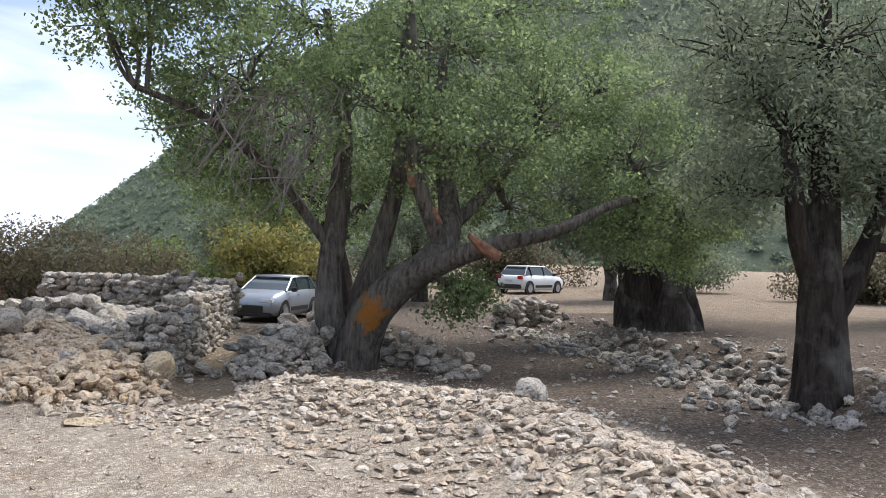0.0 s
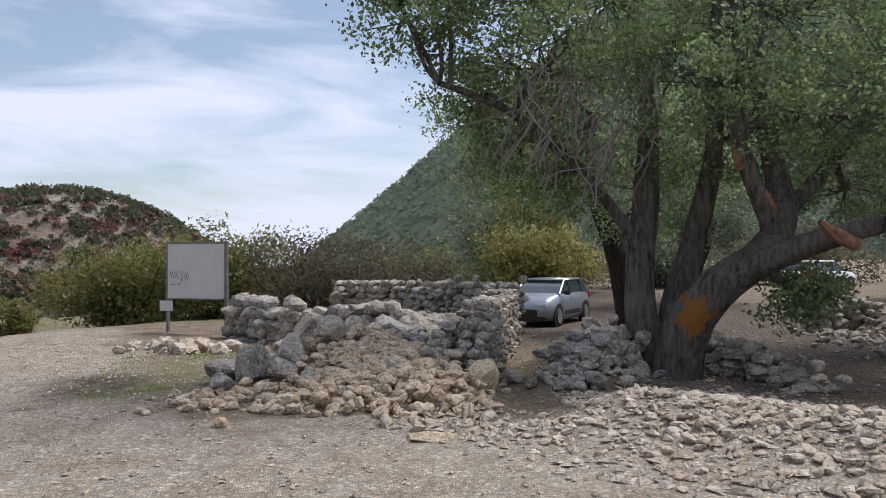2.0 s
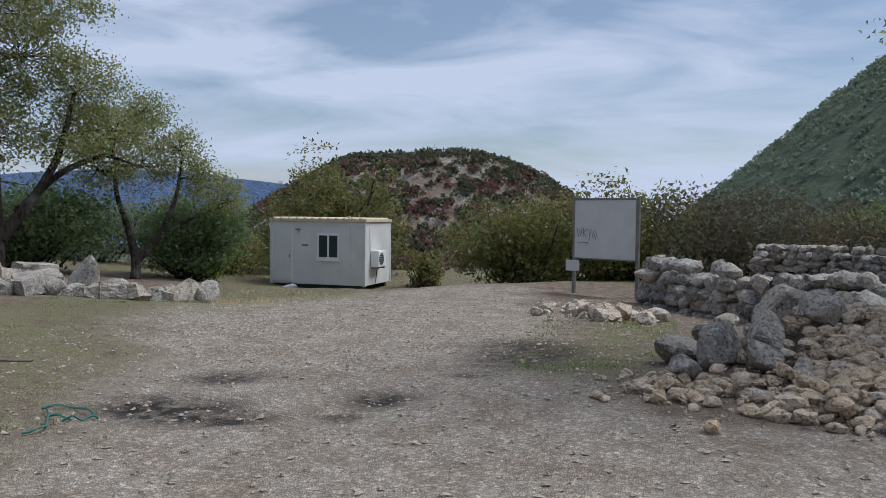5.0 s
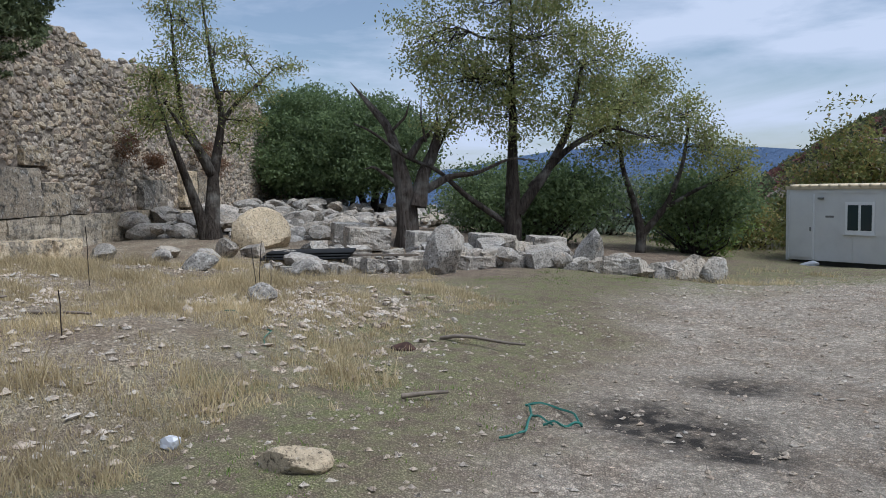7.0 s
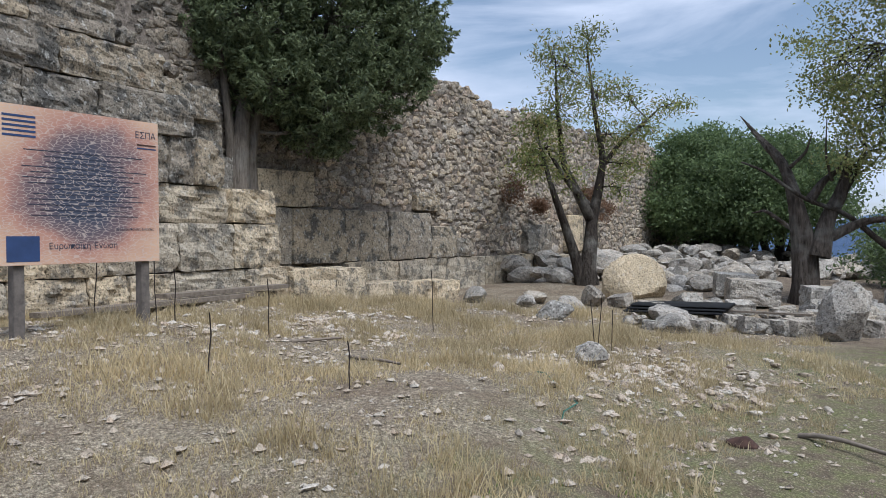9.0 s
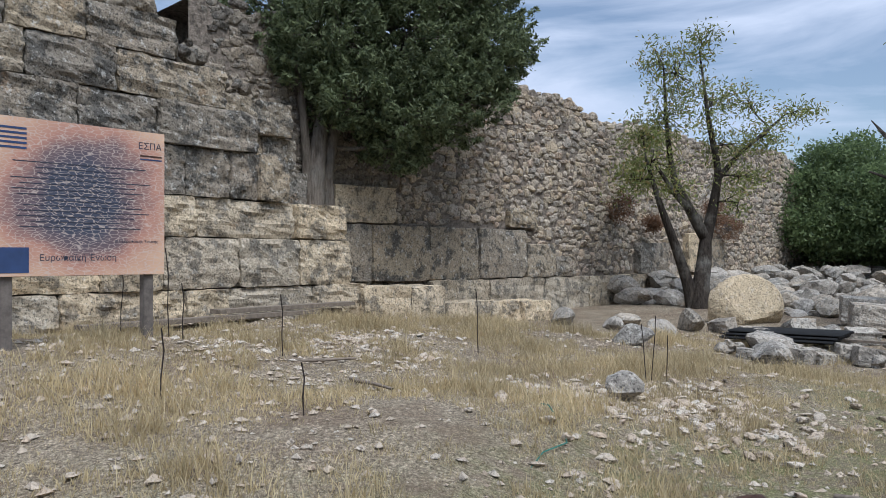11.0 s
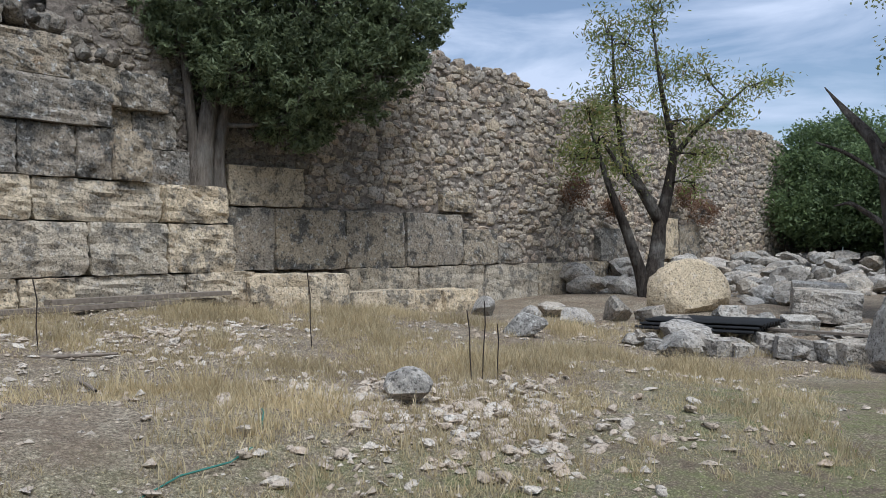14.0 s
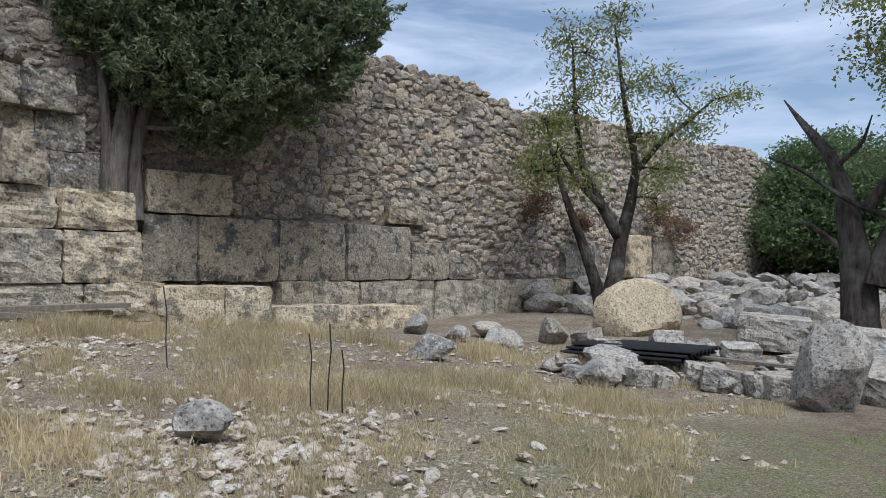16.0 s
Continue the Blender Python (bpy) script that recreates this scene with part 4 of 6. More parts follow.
for x, y, s, lb in [(-35.0, 23.9, 1.0, "dense round evergreen tree behind the ruin"), (-38.4, 28.4, 1.05, "dense round evergreen tree behind the ruin"), (-32.5, 26.2, 0.9, "dense evergreen tree with a russet patch")]:
    tree("evergreen_tree", lb, (x, y, gz(x, y)), [[(0, 0, -.2, .22), (.2, .1, 1.2, .18), (.1, .2, 3, .1)], [(0, 0, -.2, .18), (-.6, -.2, 1.2, .14), (-1.0, 0, 3, .08)], [(.3, 0, -.2, .16), (.9, .2, 1.4, .12), (1.3, .1, 3, .06)]],
         [(0, 0, 4.1 * s, 2.8, 2.6, 1.7, 2.4), (-2.0, .3, 3.4 * s, 1.8, 1.8, 1.6, 1.6), (2.1, .2, 3.4 * s, 1.8, 1.8, 1.6, 1.6), (.4, -1.5, 2.7, 2.3, 1.5, 1.3, 1.6), (0, .5, 5.2 * s, 1.9, 1.9, 1.1, 1.3), (-1.4, -1.2, 2.0, 1.4, 1.2, .8, 1), (1.6, -1.2, 2.2, 1.4, 1.2, .9, 1)],
         L_EVER, M_BARK_DARK, 90, 60, 0.26, (0.17, 0.12), twigs=False)

# ---- the old oak beside the path ----
OB = (4.95, 12.75, -0.25)
tree("oak_tree", "old leaning oak with orange lichen on its trunk", OB, [
    [(-.10, -.05, -.15, .46), (-.08, -.15, .15, .36), (-.05, -.25, .5, .32), (.05, -.45, 1.0, .31), (.35, -.75, 1.5, .28), (.75, -1.0, 1.85, .25), (1.15, -.9, 2.3, .20), (1.3, -.5, 3.1, .16), (1.2, -.2, 4.3, .12), (1.5, 0, 6.0, .06)],
    [(.4, -.75, 1.55, .22), (.9, -1.5, 1.95, .17), (1.35, -2.2, 2.2, .12), (2.2, -2.4, 2.4, .095), (3.2, -2.3, 2.85, .075), (4.4, -2.0, 3.1, .05), (5.6, -1.8, 3.6, .03)],
    [(-.15, .05, .2, .28), (-.38, .3, .9, .24), (-.4, .35, 1.8, .21), (-.2, .5, 2.8, .18), (-.1, .5, 4.0, .13), (-.5, .6, 6.0, .06)],
    [(.0, .0, .4, .26), (.2, .3, 1.2, .22), (.5, .3, 2.2, .18), (.8, .2, 3.4, .14), (.7, .1, 5.0, .10), (.9, .2, 6.6, .05)],
    [(.95, -1.0, 2.1, .15), (.55, -1.2, 2.7, .12), (.35, -1.1, 3.4, .11), (.45, -1.0, 4.4, .08), (.2, -1.2, 5.6, .05)],
    [(.9, -.9, 2.2, .12), (1.9, -.7, 3.0, .10), (2.9, -.4, 3.9, .07), (4.0, -.2, 4.6, .04)],
    [(-.35, .4, 2.0, .10), (-1.4, .2, 3.2, .08), (-2.6, -.2, 3.9, .06), (-3.6, -.6, 4.1, .04)],
], [(-1.9, -.3, 4.8, 1.6, 1.7, 1.1, 1.2), (-3.4, -.4, 5.6, 1.3, 1.3, .9, 1.0), (-4.6, -.2, 6.0, 1.2, 1.2, .8, .9), (-4.0, -.5, 4.9, .8, .9, .6, .5), (-1.0, .6, 5.8, 2.2, 2.2, 1.3, 1.5), (-3.2, .3, 6.6, 2.0, 2.0, 1.0, 1.2),
    (.8, -.6, 5.2, 1.9, 1.9, 1.3, 1.3), (.3, .8, 7.2, 2.6, 2.4, 1.2, 1.5), (2.6, -1.2, 4.4, 1.7, 1.6, 1.2, 1.2), (2.4, .8, 5.8, 2.1, 2.1, 1.4, 1.4), (4.2, -1.6, 3.7, 1.5, 1.4, 1.0, 1.1),
    (5.2, -1.9, 3.0, 1.1, 1.0, .9, .9), (4.6, -.4, 5.2, 1.8, 1.8, 1.2, 1.2), (-2.2, .8, 3.6, .9, 1.0, .8, .6), (-1.6, 1.3, 3.3, 1.2, 1.2, .9, .8), (3.4, .4, 7.0, 2.2, 2.0, 1.1, 1.2),
    (1.3, -2.0, 3.6, 1.2, 1.0, .8, .7), (-.6, -1.2, 4.2, 1.3, 1.2, .8, .8), (1.2, -1.2, 1.35, .45, .4, .5, .5), (1.4, .4, 3.6, 1.3, 1.3, .9, .8), (.2, 1.4, 3.0, 1.4, 1.3, .9, .8), (4.3, -1.7, 2.5, .9, .8, .7, .7), (5.7, -1.5, 2.4, .8, .8, .8, .7), (3.3, .6, 2.9, 1.1, 1.0, .8, .7), (-2.8, .6, 4.2, .7, .8, .6, .5)],
    L_OAK, M_BARK_OAK, 50, 100, 0.15, (0.072, 0.046), limb=0.07)
# broken limb stumps
bs = thing("broken_limb", "snapped oak limb showing raw orange wood", "limb", (0, 0, 0))
for pts, rad in (([(6.2, 10.55, 1.72), (5.95, 10.62, 1.86), (5.72, 10.6, 2.02)], [.09, .09, .03]), ([(5.3, 11.6, 2.75), (5.25, 11.6, 2.9), (5.2, 11.65, 3.1)], [.06, .06, .02]), ([(5.75, 11.55, 2.2), (5.6, 11.5, 2.4), (5.4, 11.5, 2.6)], [.05, .05, .02])):
    o = new("splinter", mesh_np("splinter", *tube_np(pts, rad, 7, 0.2), M_BREAK))
    o.parent = bs

# bare hanging twigs on the oak's flank
tw = []
for k in range(120):
    a = np.array((rng.uniform(2.3, 4.4), 12.0 + rng.uniform(-.5, .8), rng.uniform(3.0, 4.4)))
    b = a + np.array((rng.normal(-.2, .35), rng.normal(0, .2), -rng.uniform(.3, 1.0)))
    tw.append(tube_np(bent(a, b, 6, .2), np.linspace(.016, .005, 6), 4))
stuff("bare_twigs", *joined(tw), M_TWIG, None, "bare grey hanging twigs of the oak", "twigs")

# further oaks and olives
tree("oak_tree", "dark leaning oak behind the old oak", (7.9, 20.4, -.4), [[(.1, 0, -.1, .42), (-.1, 0, .9, .34), (-.5, 0, 2.2, .30), (-1.0, 0, 3.6, .24), (-1.2, 0, 5.5, .12)], [(-.5, 0, 2.2, .2), (.6, .3, 3.6, .15), (1.4, .4, 5.2, .08)]],
     [(-1.6, 0, 4.2, 2.2, 2.0, 1.5, 1.6), (-3.2, -.2, 3.6, 1.6, 1.5, 1.3, 1.2), (.6, 0, 5.0, 2.4, 2.2, 1.6, 1.6), (-1.6, .3, 6.4, 2.6, 2.2, 1.5, 1.5), (2.2, .5, 4.4, 1.8, 1.8, 1.3, 1.2), (-3.4, .4, 5.4, 1.8, 1.6, 1.2, 1.1)],
     L_OAK, M_BARK_DARK, 60, 36, 0.26, (0.12, 0.075), twigs=False)
tree("olive_tree", "ancient olive with a huge hollow dark trunk", (13.5, 14.8, .0), [
    [(-.1, 0, -.3, 1.05), (-.15, 0, .3, .85), (-.1, .1, .9, .78), (.05, .1, 1.6, .70), (.2, .1, 2.2, .45), (.6, 0, 3.4, .2), (1.0, 0, 5, .08)],
    [(-.6, 0, -.3, .45), (-.7, -.1, .6, .36), (-.75, 0, 1.5, .34), (-1.0, .1, 2.2, .24), (-1.6, 0, 3.4, .12), (-2.0, 0, 5, .05)],
    [(.7, -.3, -.3, .42), (.6, -.2, .6, .34), (.5, 0, 1.4, .34), (.8, 0, 2.4, .2), (1.7, 0, 3.6, .08)]],
    [(-2.2, 0, 3.6, 1.9, 1.8, 1.4, 1.3), (0, -.5, 4.4, 2.2, 2.0, 1.5, 1.5), (2.2, 0, 3.8, 2.0, 1.8, 1.5, 1.4), (-1.0, .6, 5.8, 2.4, 2.2, 1.3, 1.4), (1.6, .6, 5.9, 2.4, 2.2, 1.4, 1.4), (-2.6, -.8, 2.5, 1.2, 1.0, .8, .8), (-3.6, .2, 4.9, 1.6, 1.5, 1.2, 1)],
    L_OLIVE, M_BARK_DARK, 100, 44, 0.24, (0.14, 0.075), lump=0.16, twigs=False, sides=14)
tree("olive_tree", "tall dark olive with a flared ribbed trunk", (8.5, 6.95, .1), [
    [(0, 0, -.25, .50), (0, 0, .1, .34), (.0, 0, .6, .29), (.02, 0, 1.2, .27), (.05, .05, 1.9, .2), (.1, .1, 3.0, .14), (.2, .2, 5.0, .06)],
    [(.08, -.02, 1.0, .18), (.35, -.1, 1.35, .15), (.7, -.2, 2.1, .11), (1.1, -.2, 3.4, .05)],
    [(-.05, 0, 1.3, .16), (-.3, .1, 2.0, .13), (-.5, .2, 3.2, .06)]],
    [(-.2, .2, 3.2, 1.1, 1.1, .9, 1.2), (.9, -.2, 2.7, 1.0, 1.0, .8, 1.1), (.3, .2, 4.4, 1.5, 1.4, 1.1, 1.5), (1.5, .2, 4.0, 1.3, 1.3, 1.2, 1.2), (-1.0, .6, 4.2, 1.1, 1.1, .9, 1.0), (1.5, -.6, 1.9, .6, .6, .5, .6), (-.6, .9, 2.6, .8, .8, .6, .7)],
    L_OLIVE, M_BARK_DARK, 62, 80, 0.17, (0.085, 0.032), lump=0.13, sides=16)
for x, y, s in [(19.5, 22.0, 1.0), (23, 14.5, 1.1), (26, 31, 1.2), (16.5, 33, 1.1), (17, 7, 1.0)]:
    tree("olive_tree", "olive tree with a broad grey-green crown", (x, y, gz(x, y) - .1), [[(0, 0, -.2, .4), (.1, 0, 1, .3), (-.2, .1, 2.2, .22), (-.4, .1, 4, .1)], [(.1, 0, 1.2, .2), (.8, .1, 2.6, .14), (1.2, 0, 4, .06)]],
         [(-1.4 * s, 0, 3.6 * s, 2.0, 2.0, 1.5, 1.4), (1.4 * s, .3, 3.7 * s, 2.0, 2.0, 1.5, 1.4), (0, -.3, 5.0 * s, 2.4, 2.2, 1.4, 1.5), (0, -1.4, 3.0 * s, 1.6, 1.2, 1.0, 1.0)],
         L_OLIVE, M_BARK_DARK, 80, 36, 0.28, (0.18, 0.11), twigs=False, group="olive grove")

# ---- trees by the ruin ----
tree("cypress_tree", "dark cypress growing out of the wall ledge", (-18.05, 5.5, 2.35), [
    [(.2, .05, -.30, .26), (.1, .0, -.15, .22), (.0, .05, .7, .17), (-.12, .1, 1.5, .15), (-.3, .2, 2.6, .12), (-.5, .4, 4.5, .06)],
    [(-.22, .22, -.3, .18), (-.22, .22, -.15, .16), (-.2, .2, .7, .13), (-.3, .35, 1.6, .11), (-.6, .8, 2.8, .08), (-.9, 1.3, 4.4, .04)],
    [(.12, -.1, -.1, .12), (.05, -.1, .9, .09), (.1, -.2, 2.0, .07), (.2, -.4, 3.6, .04)]],
    [(-.1, .7, 2.0, .8, .9, .6, 1.2), (-.4, 1.6, 1.9, 1.0, 1.0, .8, 1.5), (-.9, 2.5, 2.2, 1.0, 1.1, .9, 1.5), (-.2, .2, 3.1, 1.1, 1.2, 1.0, 1.7), (-.8, 1.7, 3.3, 1.3, 1.4, 1.2, 2.2), (-1.3, 2.9, 3.6, 1.2, 1.3, 1.2, 1.9), (-.2, -.7, 3.7, 1.0, 1.1, 1.0, 1.3),
     (-.6, .8, 4.8, 1.5, 1.7, 1.3, 2.4), (-1.4, 2.6, 5.0, 1.4, 1.5, 1.3, 2.0), (-.6, .9, 6.3, 1.7, 1.9, 1.3, 2.0), (-1.6, 2.6, 6.4, 1.4, 1.5, 1.1, 1.4), (-.5, 1.5, 1.2, .5, .6, .45, .6), (.1, -.3, 2.6, .5, .5, .5, .6), (-.9, 3.3, 2.9, .7, .7, .8, .9)],
    L_CYP, M_BARK_CYP, 115, 80, 0.09, (0.12, 0.036), limb=0.05, spray=0.30)
almond = tree("almond_tree", "slender almond with sparse yellowing leaves", (-22.9, 14.2, .15), [
    [(.15, -.05, -.15, .28), (.0, -.02, .5, .19), (-.2, .15, 1.1, .16), (-.35, .25, 1.7, .12)],
    [(.05, -.15, -.1, .18), (-.05, -.25, .6, .13), (-.05, -.5, 1.4, .10), (.0, -.9, 2.4, .06), (.05, -1.2, 3.4, .03)],
    [(-.35, .25, 1.6, .13), (-.2, -.2, 2.3, .10), (-.2, -.55, 3.0, .07), (-.1, -.7, 4.2, .04), (-.1, -.75, 5.4, .015)],
    [(-.35, .25, 1.6, .13), (-.45, .45, 2.4, .11), (-.4, .55, 3.1, .08), (-.3, .3, 4.2, .05), (-.3, .1, 5.8, .015)],
    [(-.4, .5, 2.9, .07), (-.4, 1.0, 3.5, .05), (-.4, 1.5, 3.9, .04), (-.5, 2.1, 4.4, .015)],
    [(-.3, .1, 2.0, .09), (.0, -.5, 2.5, .06), (.1, -1.0, 3.2, .03)]],
    [(-.1, -1.0, 3.3, .5, .6, .7, 1.2), (-.2, -.7, 4.3, .55, .6, .7, 1.3), (-.2, -.3, 5.2, .4, .5, .6, .9), (-.3, .4, 4.6, .5, .55, .6, 1.0), (-.4, .7, 3.7, .5, .55, .5, .9), (.1, -1.5, 2.9, .4, .45, .5, .9), (-.4, 1.6, 3.9, .45, .5, .35, .8), (-.5, 2.3, 4.4, .3, .45, .3, .6),
     (-.3, 1.1, 3.0, .4, .5, .4, .6), (-.2, -.5, 2.6, .35, .5, .4, .6), (-.3, .2, 5.9, .3, .3, .5, .6), (-.1, -.85, 5.4, .3, .35, .6, .6), (.0, -1.3, 3.9, .35, .4, .4, .5), (-.4, 1.2, 4.7, .3, .35, .35, .4), (-.2, .9, 2.4, .3, .3, .35, .35)],
    L_ALMOND, M_BARK_DARK, 25, 38, 0.16, (0.115, 0.032), limb=0.022)
almond.matrix_world = almond.matrix_world @ Matrix.Scale(1.13, 4)
tree("dead_tree", "gnarled dead olive trunk with jagged snapped limbs", (-17.9, 17.0, .25), [
    [(0, 0, -.2, 0.352), (0, 0, .3, 0.272), (-.03, .02, 1.1, 0.224), (-.12, -.05, 1.8, 0.176), (-.28, -.12, 2.4, 0.128), (-.5, -.2, 2.9, 0.096), (-1.0, -.35, 3.4, 0.068), (-1.55, -.5, 4.0, 0.008)],
    [(0.23, 0.18, 0.84, 0.217), (0.23, 0.36, 1.58, 0.159), (0.34, 0.60, 2.10, 0.123), (0.40, 0.72, 2.62, 0.087), (0.34, 0.74, 3.15, 0.007)],
    [(0.00, 0.12, 1.99, 0.115), (0.11, 0.36, 2.42, 0.072), (0.23, 0.60, 2.62, 0.043), (0.29, 0.72, 2.89, 0.007)],
    [(0.34, 0.36, 1.26, 0.102), (0.69, 0.84, 1.58, 0.072), (1.15, 1.32, 1.63, 0.050), (1.84, 1.80, 1.99, 0.030), (2.30, 2.28, 1.89, 0.007)],
    [(-0.11, -0.12, 1.37, 0.050), (-0.46, -0.60, 1.84, 0.036), (-0.57, -0.84, 1.78, 0.007)],
    [(-0.23, -0.18, 2.73, 0.043), (-0.11, 0.12, 3.04, 0.030), (-0.06, 0.24, 3.46, 0.007)], [(0.23, 0.48, 2.42, 0.036), (0.34, 0.24, 2.94, 0.022), (0.23, 0.36, 3.68, 0.007)]],
    [], None, M_BARK_DEAD, lump=0.14, sides=12)
tree("olive_tree", "large olive with a spreading open crown", (-16.4, 19.1, .0), [
    [(0, 0, -.2, 0.262), (.05, 0, .6, 0.212), (.1, 0, 1.4, 0.168), (0, .1, 2.4, 0.125), (-.1, .2, 3.6, 0.087), (0, .1, 6, 0.031)],
    [(.15, .1, .9, 0.150), (.6, .7, 1.9, 0.112), (.9, 1.1, 2.8, 0.081), (1.2, 1.3, 4.4, 0.044)],
    [(0, -.1, .6, 0.083), (-.6, -.9, 1.3, 0.064), (-1.0, -1.5, 2.0, 0.052), (-1.4, -2.2, 2.3, 0.041), (-1.7, -2.9, 2.9, 0.034), (-1.9, -3.3, 3.1, 0.019)],
    [(.3, .4, 1.5, 0.094), (.9, 1.2, 2.5, 0.075), (1.5, 2.0, 3.0, 0.050), (2.0, 2.8, 2.7, 0.019)]],
    [(-.6, -.9, 4.2, 1.1, 1.2, 1.0, 1.2), (-1.0, -1.6, 5.2, 1.1, 1.1, 1.0, 1.0), (0, -.2, 6.2, 1.6, 1.6, 1.1, 1.5), (.5, .6, 5.2, 1.4, 1.4, 1.0, 1.4), (1.1, 1.5, 4.6, 1.2, 1.2, .9, 1.1), (-.2, .1, 4.4, 1.2, 1.2, .9, 1.1), (.8, 1.0, 6.8, 1.4, 1.4, .9, 1.1), (1.6, 2.2, 3.6, .8, .9, .7, .7), (-.8, -1.2, 3.3, .8, .8, .6, .6), (-.4, -.6, 7.4, 1.4, 1.4, .8, 1), (.4, .5, 8.0, 1.2, 1.2, .6, .7), (1.0, 1.3, 3.4, 1.0, 1.0, .8, .9), (.1, 0, 3.3, 1.0, 1.0, .7, .8)],
    L_OPEN, M_BARK_DARK, 64, 56, 0.19, (0.088, 0.046), limb=0.05)
tree("olive_tree", "smaller olive with bare lower branches", (-15.7, 23.4, -.55), [
    [(0, 0, -.2, 0.162), (.05, 0, .8, 0.125), (-.1, -.1, 1.6, 0.094), (-.3, -.4, 2.6, 0.062), (-.3, -.5, 4.2, 0.025)], [(.05, .05, .7, 0.112), (.5, .6, 1.5, 0.081), (.8, .9, 2.6, 0.056), (.9, 1.0, 3.8, 0.025)], [(.3, .4, 1.3, 0.062), (1.0, 1.2, 1.9, 0.044), (1.7, 1.9, 2.3, 0.019)]],
    [(-.4, -.5, 4.2, .9, 1.0, .9, 1.1), (.2, .1, 4.9, .8, .8, .6, .9), (.8, .9, 3.9, .9, .9, .8, 1.0), (1.3, 1.5, 3.1, .8, .9, .7, .9), (-.6, -.8, 3.2, .8, .8, .7, .8), (1.8, 2.0, 2.5, .6, .6, .5, .6), (.2, .2, 3.4, .8, .8, .7, .7)],
    L_OPEN, M_BARK_DARK, 56, 52, 0.19, (0.085, 0.045), limb=0.04)
# dry shrubs rooted in the wall face
for u, zz, s in [(10.0, 2.85, .48), (11.8, 2.5, .22), (15.6, 2.95, .34), (16.6, 2.5, .42)]:
    c = R0 + D2 * u + N2 * 0.1
    cc, lv = clump_points([(0, 0, 0, s, s, s, 1)], 46, 34, 0.09)
    t = thing("wall_shrub", "dry rust-brown shrub rooted in the wall", "shrub", (c[0], c[1], zz))
    v, f = leaves_np(lv, 0.09, 0.026)
    o = new("crown", mesh_np("crown", v, f, L_RUST))
    o.parent = t
    v, f = joined([tube_np(bent((-.1 * N2[0], -.1 * N2[1], 0), q, 4, .1), [.012, .009, .007, .004], 3) for q in cc[0]])
    o = new("stemwork", mesh_np("stemwork", v, f, M_TWIG))
    o.parent = t


# ---- dry-stone walls and heaps ----
F_ME = unit_meshes("stone", ROCK2, M_FIELD)
P_ME = unit_meshes("stone", ROCK2, M_PALE)
T_ME = unit_meshes("stone", ROCK2, M_TAN)


def dry_wall(name, label, line, tops, thick, size=0.26, near=True, mess=0.06):
    t = tagged(new(name), label, "dry-stone wall")
    pts = np.array(line, float)
    seg = np.hypot(*np.diff(pts, axis=0).T)
    cum = np.concatenate([[0], np.cumsum(seg)])
    rest, cnt = [], 0
    z = 0.0
    zmax = max(tops) + 0.4
    base = [gz(*p) for p in pts]
    while z < 1.6:
        h = rng.uniform(0.6, 1.0) * size * 0.72
        for off in (-1, 0, 1):
            s = rng.uniform(0, .2)
            while s < cum[-1]:
                w = rng.uniform(0.55, 1.6) * size
                x, y = np.interp(s, cum, pts[:, 0]), np.interp(s, cum, pts[:, 1])
                k = min(np.searchsorted(cum, s, 'right') - 1, len(seg) - 1)
                d = (pts[k + 1] - pts[k]) / seg[k]
                nrm = np.array((-d[1], d[0]))
                b = np.interp(s, cum, base) - 0.12
                top = np.interp(s, cum, tops)
                if b + z < top - 0.02 + rng.uniform(-.12, .12):
                    q = np.array((x, y)) + nrm * off * (thick / 2 - size * 0.3) * (1 - 0.18 * z) + rng.normal(0, mess * .6, 2)
                    it = ((q[0], q[1], b + z + h / 2), (w * 1.2, size * rng.uniform(.9, 1.4), h * 1.35), (rng.normal(0, .16), rng.normal(0, .16), math.atan2(d[1], d[0]) + rng.normal(0, .2)))
                    if cnt < 300 and near and off != 0:
                        piece("stone", F_ME[rng.integers(10)], *it, t)
                        cnt += 1
                    else:
                        rest.append(it)
                s += w
        z += h
    if rest:
        stuff("packed_stones", *heap(ROCK2, rest), M_FIELD_S, t)
    return t


dry_wall("dry_stone_wall", "grey dry-stone wall along the sunken path", [(1.25, 11.1), (1.75, 12.4), (2.45, 14.4), (4.05, 18.6)], [.34, .62, .70, .95], .7, .20)
dry_wall("dry_stone_wall", "low dry-stone wall of larger grey stones", [(-1.6, 19.9), (-.2, 17.6), (1.5, 15.4)], [.66, .52, .66], .5, .34)
dry_wall("dry_stone_wall", "dry-stone wall at the back of the plot", [(.9, 23.9), (2.6, 22.2), (4.6, 19.4)], [.85, .85, .95], .6, .24)
dry_wall("dry_stone_wall", "dark dry-stone retaining wall under the oak", [(5.15, 13.15), (5.75, 12.75), (6.05, 11.9), (5.9, 10.9)], [.42, .34, .12, -.05], .5, .22, True, .12)
dry_wall("dry_stone_wall", "tumbled grey stone bank beside the oak", [(3.15, 12.3), (3.6, 12.6), (4.4, 13.2), (4.6, 14.4)], [.22, .36, .42, .4], .8, .24, True, .2)
dry_wall("dry_stone_wall", "low dark stone edging below the olive", [(11.4, 18.4), (12.5, 18.8), (13.5, 18.9)], [.45, .5, .4], .7, .28)


